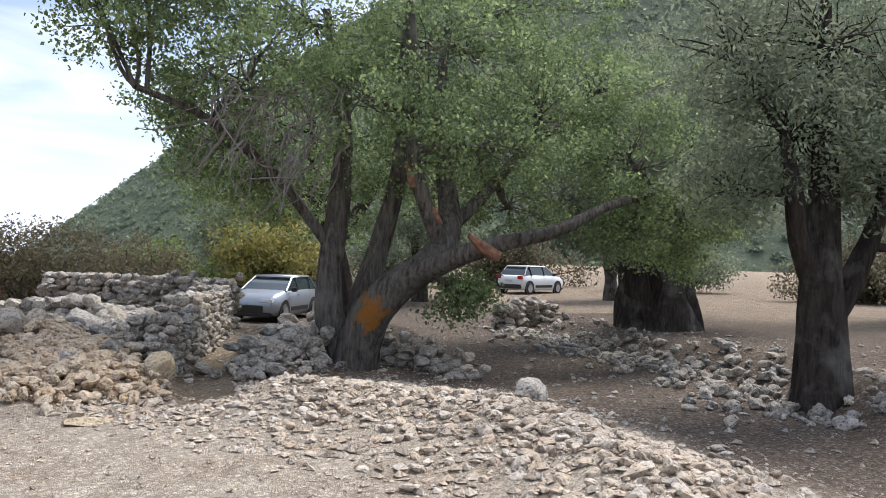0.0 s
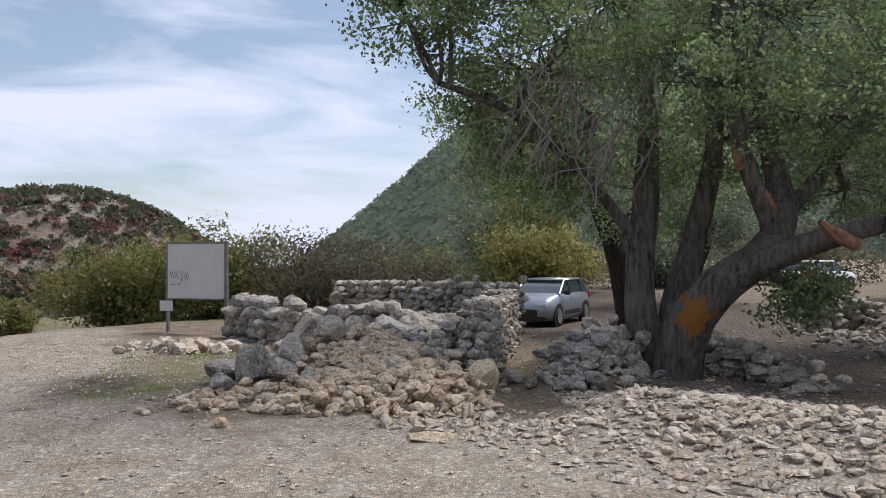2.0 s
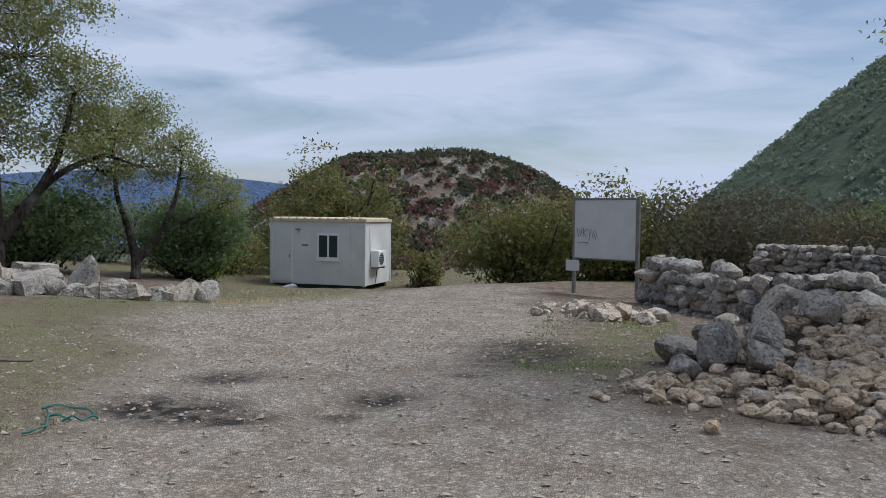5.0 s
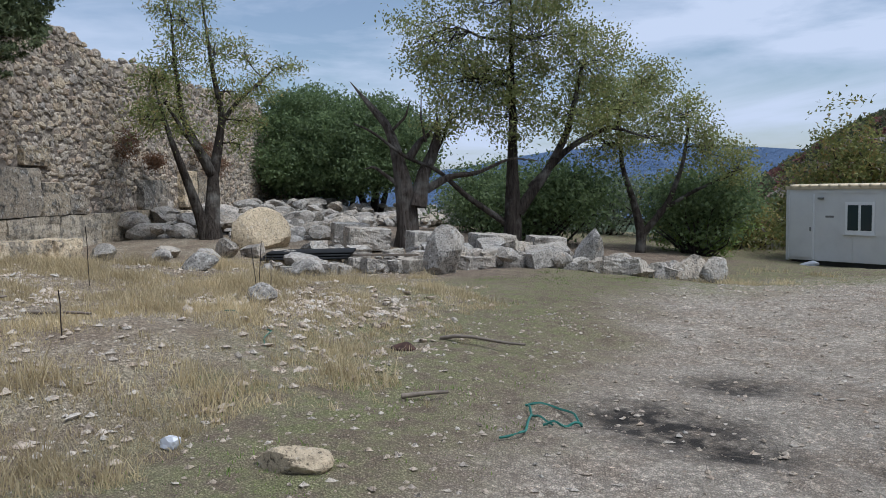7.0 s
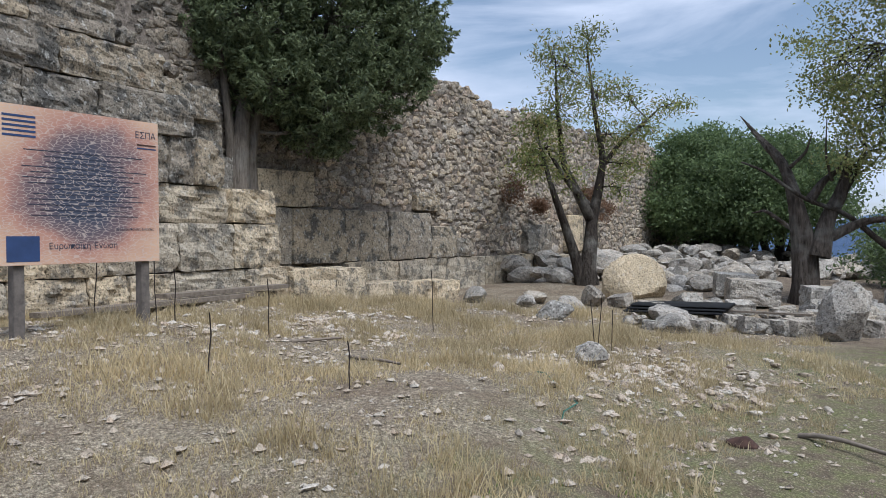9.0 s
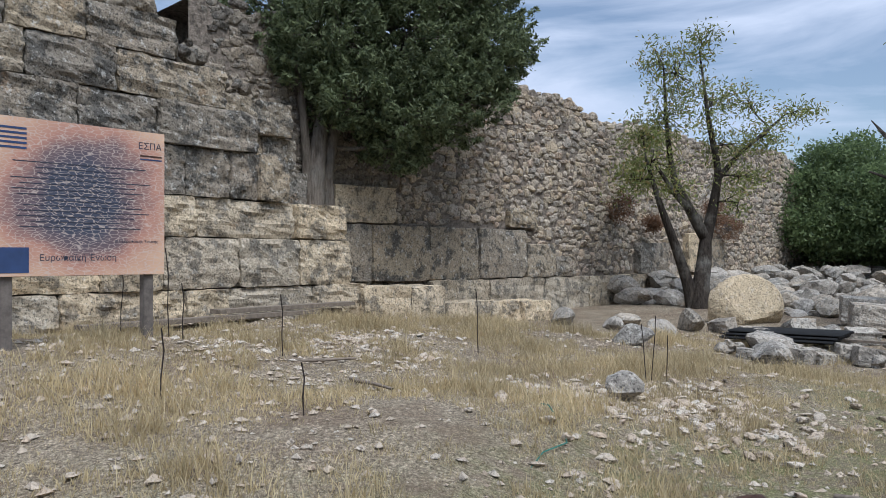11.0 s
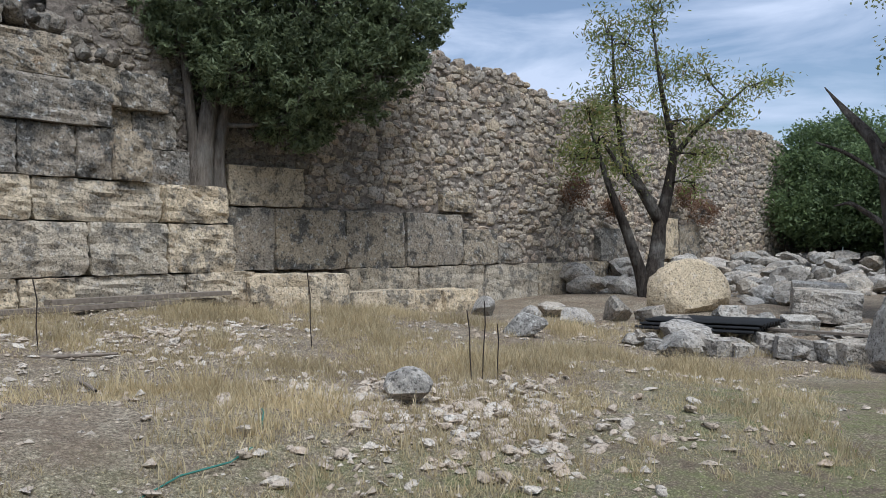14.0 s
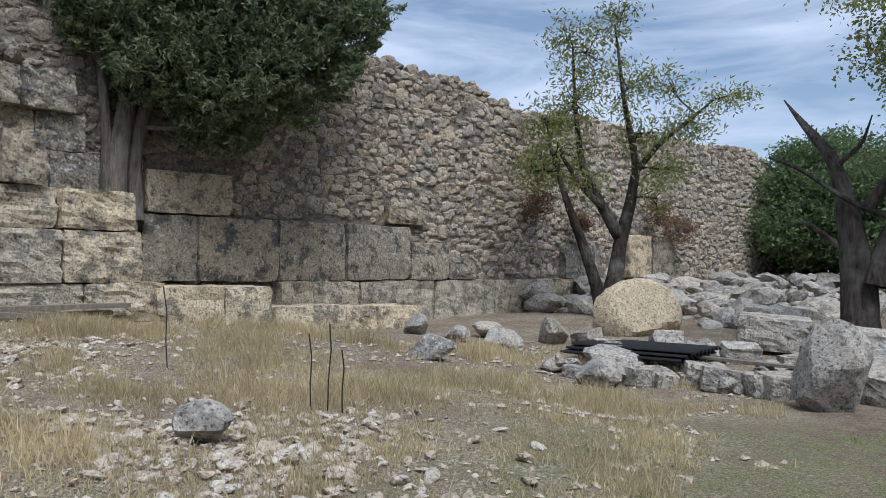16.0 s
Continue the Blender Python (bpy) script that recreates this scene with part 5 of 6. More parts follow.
def rubble_heap(name, label, n, spot, lo, hi, me_list, units, mat, parts=160, flat=0.7, lift=0.25, skew=2.6, pile=0.0):
    t = tagged(new(name), label, "rubble")
    rest = []
    for k in range(n):
        x, y = spot()
        if seg_dist(np.array(x), np.array(y), SUNK) < .42 and rng.random() < .9:
            continue
        r = lo + (hi - lo) * rng.random() ** skew
        it = ((x, y, gz(x, y) + r * lift + pile * rng.random()), (r * rng.uniform(1, 1.5), r * rng.uniform(.8, 1.1), r * flat), (rng.normal(0, .3), rng.normal(0, .3), rng.uniform(0, 6.28)))
        if k < parts and r > (lo + hi) * .3:
            piece("stone", me_list[rng.integers(10)], *it, t)
        else:
            rest.append(it)
    stuff("stone_fill", *heap(units, rest), mat, t)
    return t


def along(line, sd):
    a = np.array(line, float)

    def f():
        k = rng.integers(len(a) - 1)
        p = a[k] + (a[k + 1] - a[k]) * rng.random() + rng.normal(0, sd, 2)
        return float(p[0]), float(p[1])
    return f


rubble_heap("rubble_mound", "mound of pale freshly broken stones", 2600, along(MOUND, .6), .02, .16, P_ME, ROCK2, M_PALE_S, 300, flat=.55, lift=.12, skew=3)
rubble_heap("rubble_mound", "spread of pale stones before the oak", 3200, along([(1.4, 9.6), (2.4, 9.1), (3.8, 9.8), (3.4, 8.2), (3.0, 10.9), (3.6, 11.2), (4.2, 9.0), (3.2, 7.2)], .7), .02, .15, P_ME, ROCK2, M_PALE_S, 260, flat=.5, lift=.1, skew=3.2)
rubble_heap("rubble_heap", "tumbled heap of small tan stones", 1500, along([(-.2, 11.0), (.35, 10.7), (.9, 10.9), (.6, 11.7), (.2, 11.9)], .36), .05, .19, T_ME, ROCK2, M_TAN_S, 300, lift=.4, skew=1.5, pile=.10)
rubble_heap("rubble_heap", "low apron of stones round the heap", 420, along([(-1.6, 11.3), (-1.0, 10.8), (-.2, 10.4), (.6, 10.0), (1.3, 10.2)], .3), .04, .22, T_ME, ROCK2, M_TAN_S, 120, lift=.2, skew=2.2)
rubble_heap("rubble_heap", "grey stones filling the walled plot", 1300, along([(.3, 13.6), (1.3, 13.5), (1.7, 14.6), (1.5, 15.8), (1.6, 17.2), (2.8, 18.0)], .5), .07, .36, F_ME, ROCK2, M_FIELD_S, 300, lift=.3, skew=1.8, pile=.14)
rubble_heap("rubble_heap", "grey stones at the foot of the oak bank", 420, along([(3.0, 11.9), (3.3, 12.6), (4.0, 13.6), (3.9, 12.2)], .35), .07, .30, F_ME, ROCK2, M_FIELD_S, 200, lift=.3)
rubble_heap("stone_edging", "row of small grey stones edging the lane", 1300, along(RIGHT_EDGE[:4], .55), .03, .26, F_ME, ROCK2, M_FIELD_S, 280, lift=.2)
rubble_heap("rubble_heap", "boulders by the foot of the blank sign", 60, along([(-3.0, 17.6), (-2.3, 17.0), (-1.8, 16.4)], .3), .1, .5, P_ME, ROCK2, M_PALE_S, 40, lift=.2)
rubble_heap("rubble_heap", "small stones around a black and white rock", 1300, along([(-10.4, 9.4), (-10.9, 10.2), (-9.6, 9.6), (-11.3, 9.2)], .6), .015, .14, P_ME, ROCK2, M_PALE_S, 120, flat=.5, lift=.12, skew=3)
rubble_heap("rubble_heap", "scatter of pale stones along the wall foot", 900, along([(-13.8, 5.4), (-13.0, 6.4), (-12.6, 7.2), (-13.6, 6.2), (-12.0, 6.0)], .6), .015, .12, P_ME, ROCK2, M_PALE_S, 80, flat=.5, lift=.12, skew=3)


# ---- single boulders and squared blocks among the ruins ----
W_ME = unit_meshes("boulder", ROCK3, M_WHITE)
G_ME = unit_meshes("boulder", ROCK3, M_FIELD)
Y_ME = unit_meshes("boulder", ROCK4, M_YELLOW)


def boulder(label, x, y, size, rz=0, tilt=(0, 0), mes=None, k=0, sink=0.15, name="boulder", group=""):
    ob = new(name, (mes or W_ME)[k % len(mes or W_ME)])
    ob.matrix_world = Matrix.LocRotScale((x, y, gz(x, y) + size[2] * (0.5 - sink)), Euler((tilt[0], tilt[1], rz)), Vector(size))
    return tagged(ob, label, "boulder", group)


boulder("tall pale upright boulder", -13.75, 14.7, (.8, .72, 1.0), .4, (.1, .05), None, 1, .12)
boulder("upright grey squared boulder", -12.75, 17.7, (.75, .6, .95), .2, (0, .05), G_ME, 2, .1)
boulder("leaning grey boulder at the row's end", -10.5, 18.5, (.55, .5, .62), .5, (.1, .1), None, 3, .12)
boulder("low grey boulder of the row", -11.4, 19.2, (1.0, .7, .6), .9, (0, 0), G_ME, 4, .15)
boulder("big yellow block with a raw broken face", -20.0, 14.05, (1.5, 1.1, 1.25), 1.5, (.05, -.1), Y_ME, 3, .26)
boulder("black and white speckled rock", -10.75, 9.35, (.42, .36, .31), .3, (0, 0), None, 5, .15)
boulder("white rock on top of the rubble mound", 4.4, 7.1, (.36, .3, .26), .5, (.1, 0), W_ME, 3, .1)
boulder("pale pink slab lying in the grass", -6.1, 7.15, (.42, .32, .16), .5, (0, 0), Y_ME, 1, .2)
for x, y, w, h, k, me_l, lb in [(-1.35, 12.4, .62, .36, 0, G_ME, "grey lichened boulder at the heap's edge"), (-.95, 11.9, .5, .46, 1, G_ME, "upright grey boulder at the heap's edge"), (-.55, 12.0, .52, .5, 2, W_ME, "tan boulder on the stone heap"), (-.62, 11.5, .42, .38, 3, G_ME, "grey boulder on the stone heap"),
                                (-.2, 13.0, .85, .5, 4, G_ME, "broad grey boulder on the stone heap"), (.0, 12.2, .5, .4, 5, W_ME, "pale boulder on the stone heap"), (.35, 12.9, .5, .38, 6, G_ME, "grey boulder on the stone heap"), (1.0, 14.4, .75, .55, 7, G_ME, "large grey boulder in the walled plot"), (1.55, 15.0, .7, .5, 1, W_ME, "large pale boulder in the walled plot"),
                                (-.35, 11.1, .38, .28, 2, W_ME, "tan boulder at the heap's foot"), (.55, 10.9, .36, .3, 4, W_ME, "tan boulder at the heap's foot"), (-1.3, 11.5, .34, .25, 5, G_ME, "low grey boulder at the heap's edge")]:
    boulder(lb, x, y, (w * 1.15, w * .85, h), k * .7, (.12, .1), me_l, k, .12)
boulder("pointed pale stone at the path's mouth", 1.55, 10.75, (.38, .32, .42), .8, (.1, .1), Y_ME, 4, .1)
boulder("flat stone slab at the path's mouth", .55, 8.9, (.55, .3, .09), .2, (0, 0), Y_ME, 2, .2)
blk_me = unit_meshes("stone_block", BLOCKS, M_WHITE)
row_line = np.array([(-15.6, 12.0), (-15.1, 13.3), (-14.6, 14.3), (-14.0, 15.6), (-13.2, 16.7), (-12.4, 17.9), (-11.4, 19.0)])
for k in range(170):
    q = rng.random() ** 1.0 * (len(row_line) - 1)
    i = min(int(q), len(row_line) - 2)
    p = row_line[i] + (row_line[i + 1] - row_line[i]) * (q - i)
    back = abs(rng.normal(0, 1.0)) * (1.3 if q < 4 else .45)
    x, y = p + np.array((-.8, .25)) * back
    s = rng.uniform(.18, .58) if q > 2.6 else rng.uniform(.15, .42)
    lb = "tumbled grey limestone block of the ruin"
    if rng.random() < .45:
        ob = new("stone_block", blk_me[rng.integers(9)])
        sz = (s * 1.5, s * 1.0, s * .72)
    else:
        ob = new("boulder", (G_ME if rng.random() < .5 else W_ME)[rng.integers(8)])
        sz = (s * 1.3, s * 1.0, s * .8)
    ob.matrix_world = Matrix.LocRotScale((x, y, gz(x, y) + sz[2] * (.36 + .25 * min(1, back * .5))), Euler((rng.normal(0, .16), rng.normal(0, .16), rng.uniform(0, 6.28))), Vector(sz))
    tagged(ob, lb, "stone block", "tumbled blocks of the ruin")
# a higher bank of blocks behind, towards the far wall
rest = []
for k in range(420):
    u = rng.uniform(9.5, 26)
    off = rng.uniform(.3, 6.5) if u < 17 else rng.uniform(.3, 9)
    c = R0 + D2 * u + N2 * off * .9
    s = rng.uniform(.2, .9)
    zt = np.interp(off, [0, 3, 8], [.85, .6, .15]) + np.interp(u, [9, 26], [0, .5])
    rest.append(((c[0], c[1], zt * rng.uniform(.2, 1)), (s * 1.4, s, s * .7), (rng.normal(0, .15), rng.normal(0, .15), rng.uniform(0, 6.28))))
stuff("ruin_rubble", *heap(ROCK2, rest), M_FIELD_S, None, "bank of grey fallen stones below the far wall", "rubble")
for x, y, w in [(-15.4, 10.6, .5), (-17.2, 11.6, .5), (-18.2, 12.4, .7), (-19.2, 10.2, .55), (-16.0, 12.9, .7), (-15.2, 12.6, .55), (-18.9, 11.4, .5), (-17.9, 10.9, .4)]:
    boulder("weathered block at the foot of the wall", x, y, (w * 1.3, w, w * .7), rng.uniform(0, 3), (.1, .05), G_ME, int(x * -3), .15)
for (x, y, z, w) in [(-16.2, 16.4, .55, 1.1), (-15.2, 17.3, .55, .95), (-17.6, 15.6, .45, 1.0), (-19.2, 16.2, .5, .9), (-14.6, 18.4, .5, .8)]:
    ob = new("stone_block", blk_me[int(w * 7) % 9])
    ob.matrix_world = pose(x, y, gz(x, y) + .3, 3, 4, 40 + w * 30) @ Matrix.Diagonal((w, .6, .5, 1))
    tagged(ob, "long pale squared block in the ruin", "stone block", "tumbled blocks of the ruin")

# corrugated sheets and planks stacked on stones
st = thing("sheet_stack", "stack of dark corrugated roofing sheets", "roofing sheets", (-16.4, 13.3, .20), 52)
for k in range(3):
    n = 40
    xs = np.linspace(0, 1.0, n)
    v = [(-.85 + .05 * k + L, x - .5 + .06 * k, .05 * k + .025 * math.sin(x * 50) + th) for th in (0, .006) for L in (0, 1.7) for x in xs]
    f = [(a + i, a + i + 1, a + n + i + 1, a + n + i) for a in (0, 2 * n) for i in range(n - 1)] + [(i, i + 1, 2 * n + i + 1, 2 * n + i) for i in range(n - 1)] + [(n + i, n + i + 1, 3 * n + i + 1, 3 * n + i) for i in range(n - 1)]
    o = new("sheet", mesh_np("sheet", v, f, M_DARK, True))
    o.parent = st
pl = thing("plank", "long weathered plank on the stones", "plank", (-15.6, 14.3, .2), 40)
boxed("board", (-1.0, 1.0, -.06, .06, 0, .035), M_PLANK, pl)
pl = thing("plank_pile", "weathered boards lying along the wall foot", "planks", (-14.9, 4.7, gz(-14.9, 4.7) + .05), -40)
for k, (a, b, c, d, e) in enumerate([(-2.2, 1.6, -.15, .1, 0), (-1.5, 2.2, .12, .34, .02), (-2.4, .2, -.05, .2, .1)]):
    boxed("board", (a, b, c, d, e, e + .06), M_PLANK, pl)

# ---- site cabin ----
cab = thing("site_cabin", "white prefabricated site cabin on low skids", "cabin", (-10.8, 28.9, -1.04), 0)
# local x runs along the front to its far end, y inwards
view = math.atan2(28.9 - 4.17, -10.8 + 1.84)
cab.matrix_world = pose(-10.8, 28.9, -1.02, 0, 0, math.degrees(view) - 90 - 23)
LX, LY, LH = 3.55, 2.3, 2.40
boxed("body", (-LX, 0, 0, LY, .16, LH - .1), M_WHITEPAINT, cab, "white sheet metal walls", .01)
boxed("roof", (-LX - .05, .05, -.05, LY + .05, LH - .1, LH), M_CREAM, cab, "cream roof edge trim", .01)
for k in range(12):
    bm = bmesh.new()
    bmesh.ops.create_cone(bm, segments=10, radius1=.05, radius2=.05, depth=LY + .12, cap_ends=True, matrix=pose(-LX + .15 + k * .295, LY / 2, LH + .005, 90))
    part("roof_rib", bm, M_CREAM, cab, "", True)
for x in (-LX + .03, -.03):
    for y in (.01, LY - .01):
        boxed("corner_post", (x - .05, x + .05, y - .04, y + .03, .14, LH - .09), M_WHITEPAINT, cab)
boxed("skid", (-LX + .1, -.1, .1, .25, -.05, .16), M_DARK, cab, "dark steel skid")
boxed("skid", (-LX + .1, -.1, LY - .3, LY - .15, -.05, .16), M_DARK, cab, "dark steel skid")
door = boxed("door", (-LX + .09, -LX + .82, -.035, 0.0, .24, 2.10), M_WHITEPAINT, cab, "white panel door", .008)
boxed("door_frame", (-LX + .82, -LX + .87, -.03, 0.0, .2, 2.15), M_PVC, cab)
boxed("door_frame", (-LX + .05, -LX + .09, -.03, 0.0, .2, 2.15), M_PVC, cab)
boxed("handle", (-LX + .75, -LX + .78, -.08, -.035, 1.05, 1.17), M_STEEL, door, "steel handle")
win = boxed("window", (-1.76, -.93, -.03, .0, 1.0, 1.93), M_PVC, cab, "white plastic sliding window", .006)
for a, b in ((-1.69, -1.38), (-1.31, -1.00)):
    boxed("pane", (a, b, -.034, -.02, 1.1, 1.84), M_GLASS, win)
boxed("window_sill", (-1.80, -.89, -.07, -.028, .965, 1.0), M_PVC, win)
boxed("conduit", (-1.55, -1.53, -.02, 0, .2, 1.0), M_WHITEPAINT, cab)
boxed("conduit", (-.55, -.53, -.02, 0, .2, 2.2), M_WHITEPAINT, cab)
boxed("eave_strip", (-LX + .9, -.1, -.02, 0, 2.18, 2.21), M_WHITEPAINT, cab)
boxed("number_plate", (-2.35, -2.1, -.012, 0, 1.46, 1.52), M_STEEL, cab, "small name plate")
boxed("lamp", (-2.55, -2.40, -.1, 0, 2.0, 2.06), M_STEEL, cab)
ac = boxed("air_conditioner", (0.01, .30, .45, 1.2, .78, 1.33), M_PVC, cab, "white outdoor air conditioner unit", .02)
bm = bmesh.new()
bmesh.ops.create_cone(bm, segments=28, radius1=.2, radius2=.2, depth=.02, cap_ends=True, matrix=pose(.305, .72, 1.055, 0, 90))
part("fan_grille", bm, M_DARK, ac, "dark round fan grille")
for k in range(6):
    boxed("grille_bar", (.317, .322, .52, .92, .88 + k * .065, .888 + k * .065), M_PVC, ac, "", 0)
boxed("bracket", (.0, .28, .55, .58, .72, .78), M_STEEL, ac)
boxed("bracket", (.0, .28, 1.05, 1.08, .72, .78), M_STEEL, ac)
c = tube_np([(.02, .35, 2.1), (.03, .32, 1.7), (.04, .4, 1.5), (.03, .42, 1.35), (.05, .5, 1.3)], [.012] * 5, 5)
o = new("cable", mesh_np("cable", *c, M_PVC))
o.parent = cab
c = tube_np([(.15, .7, .78), (.12, .72, .5), (.08, .7, .2)], [.012] * 3, 5)
o = new("hose", mesh_np("hose", *c, M_DARK))
o.parent = cab
boxed("roof_stub", (-.75, -.66, .2, .28, LH, LH + .1), M_CREAM, cab)
bag = new("litter_bag", mesh_np("litter_bag", ROCK3[2][0] * np.array((.75, .4, .25)), ROCK3[2][1], M_LITTER, True))
bag.matrix_world = cab.matrix_world @ pose(-2.6, -.35, .06)
tagged(bag, "crumpled pale plastic bags beside the cabin", "litter")

# ---- blank sign on two posts ----
sg = thing("blank_sign", "faded blank white sign on two steel posts", "sign", (-2.55, 21.3, gz(-2.55, 21.3)), -30.5)
for x in (-.80, .80):
    boxed("post", (x - .035, x + .035, -.035, .035, -.2, 2.13), M_STEEL, sg, "grey steel post")
bd = boxed("panel", (-.765, .765, -.05, -.03, .80, 2.06), M_BOARD, sg, "faded white panel")
for a in ((-.80, .80, -.06, -.02, 2.06, 2.11), (-.765, .765, -.06, -.02, .775, .80)):
    boxed("rail", a, M_STEEL, sg)
SCRAWL = [[(0, .2), (.03, 0), (.07, .16), (.10, .02), (.13, .2)], [(.17, .2), (.16, .0)], [(.26, .18), (.17, .1), (.25, -.02)], [(.29, .16), (.33, .06), (.38, .17)], [(.33, .06), (.31, -.08)], [(.40, .04), (.43, .12), (.46, .04), (.43, -.02), (.40, .04)], [(.48, .16), (.51, .06), (.48, -.05)], [(.02, -.14), (.30, -.12), (.22, -.2)]]
for k, line in enumerate(SCRAWL):
    o = new("scrawl", mesh_np("scrawl", *tube_np([(-.70 + x, -.052, 1.26 + z) for x, z in line], [.006] * len(line), 4), M_INK))
    o.parent = bd
boxed("small_plate", (-.99, -.63, -.06, -.045, .50, .74), M_BOARD, sg, "small pale plate on the post")

# ---- faded information board ----
IB = thing("information_board", "sun-faded cracked information board on wooden posts", "sign", (-10.55, 4.65, gz(-10.55, 4.65)), 0)
bx = np.array((-11.15, 5.12)) - np.array((-9.93, 3.98))
ib_ang = math.degrees(math.atan2(bx[1], bx[0]))
IB.matrix_world = pose(-10.58, 4.57, 0.80, 0, 0, ib_ang + 180)


def board_mat():
    m, n, l, p = nodes_of("faded_board_print")
    t = n.new("ShaderNodeTexCoord")
    vec = t.outputs["Object"]
    f = tex_noise(n, l, vec, 1.6, 5)
    sep = n.new("ShaderNodeSeparateXYZ")
    l.new(vec, sep.inputs[0])
    mp = n.new("ShaderNodeMapping")
    mp.inputs["Location"].default_value = (.0, 0, -1.06)
    mp.inputs["Scale"].default_value = (0.72, 0, 0.85)
    l.new(vec, mp.inputs["Vector"])
    ln = n.new("ShaderNodeVectorMath")
    ln.operation = 'LENGTH'
    l.new(mp.outputs["Vector"], ln.inputs[0])
    ad = n.new("ShaderNodeMath")
    ad.operation = 'ADD'
    l.new(ln.outputs["Value"], ad.inputs[0])
    mm = n.new("ShaderNodeMath")
    mm.operation = 'MULTIPLY'
    mm.inputs[1].default_value = 0.5
    l.new(f, mm.inputs[0])
    l.new(mm.outputs[0], ad.inputs[1])
    c = ramp(n, l, ad.outputs[0], [(0.46, (0.055, 0.065, 0.10)), (0.62, (0.17, 0.115, 0.125)), (0.74, (0.48, 0.25, 0.19)), (0.95, (0.68, 0.46, 0.32))])
    v = n.new("ShaderNodeTexVoronoi")
    v.feature = 'DISTANCE_TO_EDGE'
    v.inputs["Scale"].default_value = 15
    sq = n.new("ShaderNodeMapping")
    sq.inputs["Scale"].default_value = (1, 1, 2.6)
    l.new(vec, sq.inputs["Vector"])
    l.new(sq.outputs["Vector"], v.inputs["Vector"])
    c = mixed(n, l, ramp(n, l, v.outputs["Distance"], [(0.02, grey(.7)), (0.06, grey(0))]), c, (0.60, 0.50, 0.44))
    l.new(c, p.inputs["Base Color"])
    p.inputs["Roughness"].default_value = .6
    return m


M_PRINT = board_mat()
for x in (-.62, .60):
    boxed("post", (x - .045, x + .045, -.045, .045, -.3, .75), M_WOODPOST, IB, "grey wooden post")
pn = boxed("panel", (-.76, .86, .05, .075, .57, 1.88), M_PRINT, IB, "peeling blue and orange printed panel", .003)


def sign_text(body, x, z, size, material, parent):
    cu = bpy.data.curves.new("lettering", 'FONT')
    cu.body, cu.size, cu.extrude = body, size, .0008
    ob = new("lettering", cu)
    dg = bpy.context.evaluated_depsgraph_get()
    me = bpy.data.meshes.new_from_object(ob.evaluated_get(dg))
    bpy.data.objects.remove(ob)
    me.materials.clear()
    me.materials.append(material)
    ob = new("lettering", me)
    ob.parent = parent
    ob.matrix_local = pose(x, .0765, z, 90, 0, 180)
    return ob


sign_text("ΕΣΠΑ", -.50, 1.72, .085, M_INK, pn)
sign_text("Ευρωπαϊκή Ένωση", .36, .70, .075, M_INK, pn)
sign_text("της Ευρωπαϊκής Ένωσης", -.28, .86, .035, M_INK, pn)
boxed("emblem", (.44, .72, .0755, .0775, .60, .81), M_BLUE, pn, "dark blue emblem", 0)
boxed("emblem_bar", (-.73, -.52, .0755, .0775, 1.65, 1.665), M_RED, pn, "thin red bar", 0)
boxed("emblem_bar", (-.73, -.52, .0755, .0775, 1.62, 1.632), M_BLUE, pn, "", 0)
for k in range(5):
    boxed("stripe", (.46, .74, .0755, .0775, 1.62 + k * .04, 1.638 + k * .04), M_BLUE, pn, "", 0)
r2 = np.random.default_rng(5)
for k in range(13):
    w = r2.uniform(.25, .55)
    boxed("print_line", (-w - r2.uniform(0, .1), w + r2.uniform(0, .15), .0755, .077, 1.52 - k * .045, 1.527 - k * .045), M_INK, pn, "", 0)

# ---- rods and small things in the grass ----
for x, y, h, tx, ty, lb in [(-9.0, 6.78, .36, 2, 1, "thin rusty iron rod stuck in the grass"), (-9.2, 5.75, .55, -2, 3, "thin rusty iron rod stuck in the grass"), (-11.5, 5.05, .9, 4, -6, "bent rusty iron rod"), (-11.3, 5.25, .55, 0, 3, "short rusty iron rod"),
                            (-11.6, 6.15, .62, 1, 4, "tall thin iron rod in the grass"), (-12.2, 4.3, .8, -3, 4, "thin rusty iron rod"), (-11.78, 9.85, .62, 3, -7, "pair of iron rods in the stones"), (-11.95, 9.95, .7, -2, 6, "pair of iron rods in the stones"), (-11.85, 10.08, .5, 0, 3, "pair of iron rods in the stones"), (-13.2, 8.2, .8, 2, 3, "thin dark stalk by the wall")]:
    o = new("iron_rod", mesh_np("iron_rod", *tube_np([(0, 0, -.1), (.01, 0, h * .35), (-.01, .012, h * .7), (.015, 0, h)], [.0055] * 4, 6), M_RUSTY, True))
    o.matrix_world = pose(x, y, gz(x, y), tx, ty)
    tagged(o, lb, "iron rod", "iron rods in the grass")
tp_pts = [[(-6.55, 9.3), (-6.35, 9.55), (-6.0, 9.5), (-5.75, 9.35)], [(-5.75, 9.35), (-5.8, 9.1), (-5.95, 8.95)], [(-6.25, 9.1), (-6.0, 8.75), (-5.75, 8.45), (-5.85, 8.2)], [(-6.5, 9.3), (-6.25, 9.1), (-5.9, 9.05)]]
ch = []
for line in tp_pts:
    p = np.array((-5.98, 8.95)) + .62 * (np.array(line) - np.array((-5.98, 8.95)))
    q = np.stack([np.interp(np.linspace(0, len(p) - 1, 12), np.arange(len(p)), p[:, k]) for k in (0, 1)], 1)
    ch.append(tube_np([(x, y, gz(x, y) + .03 + .015 * math.sin(i)) for i, (x, y) in enumerate(q)], [.009] * 12, 4))
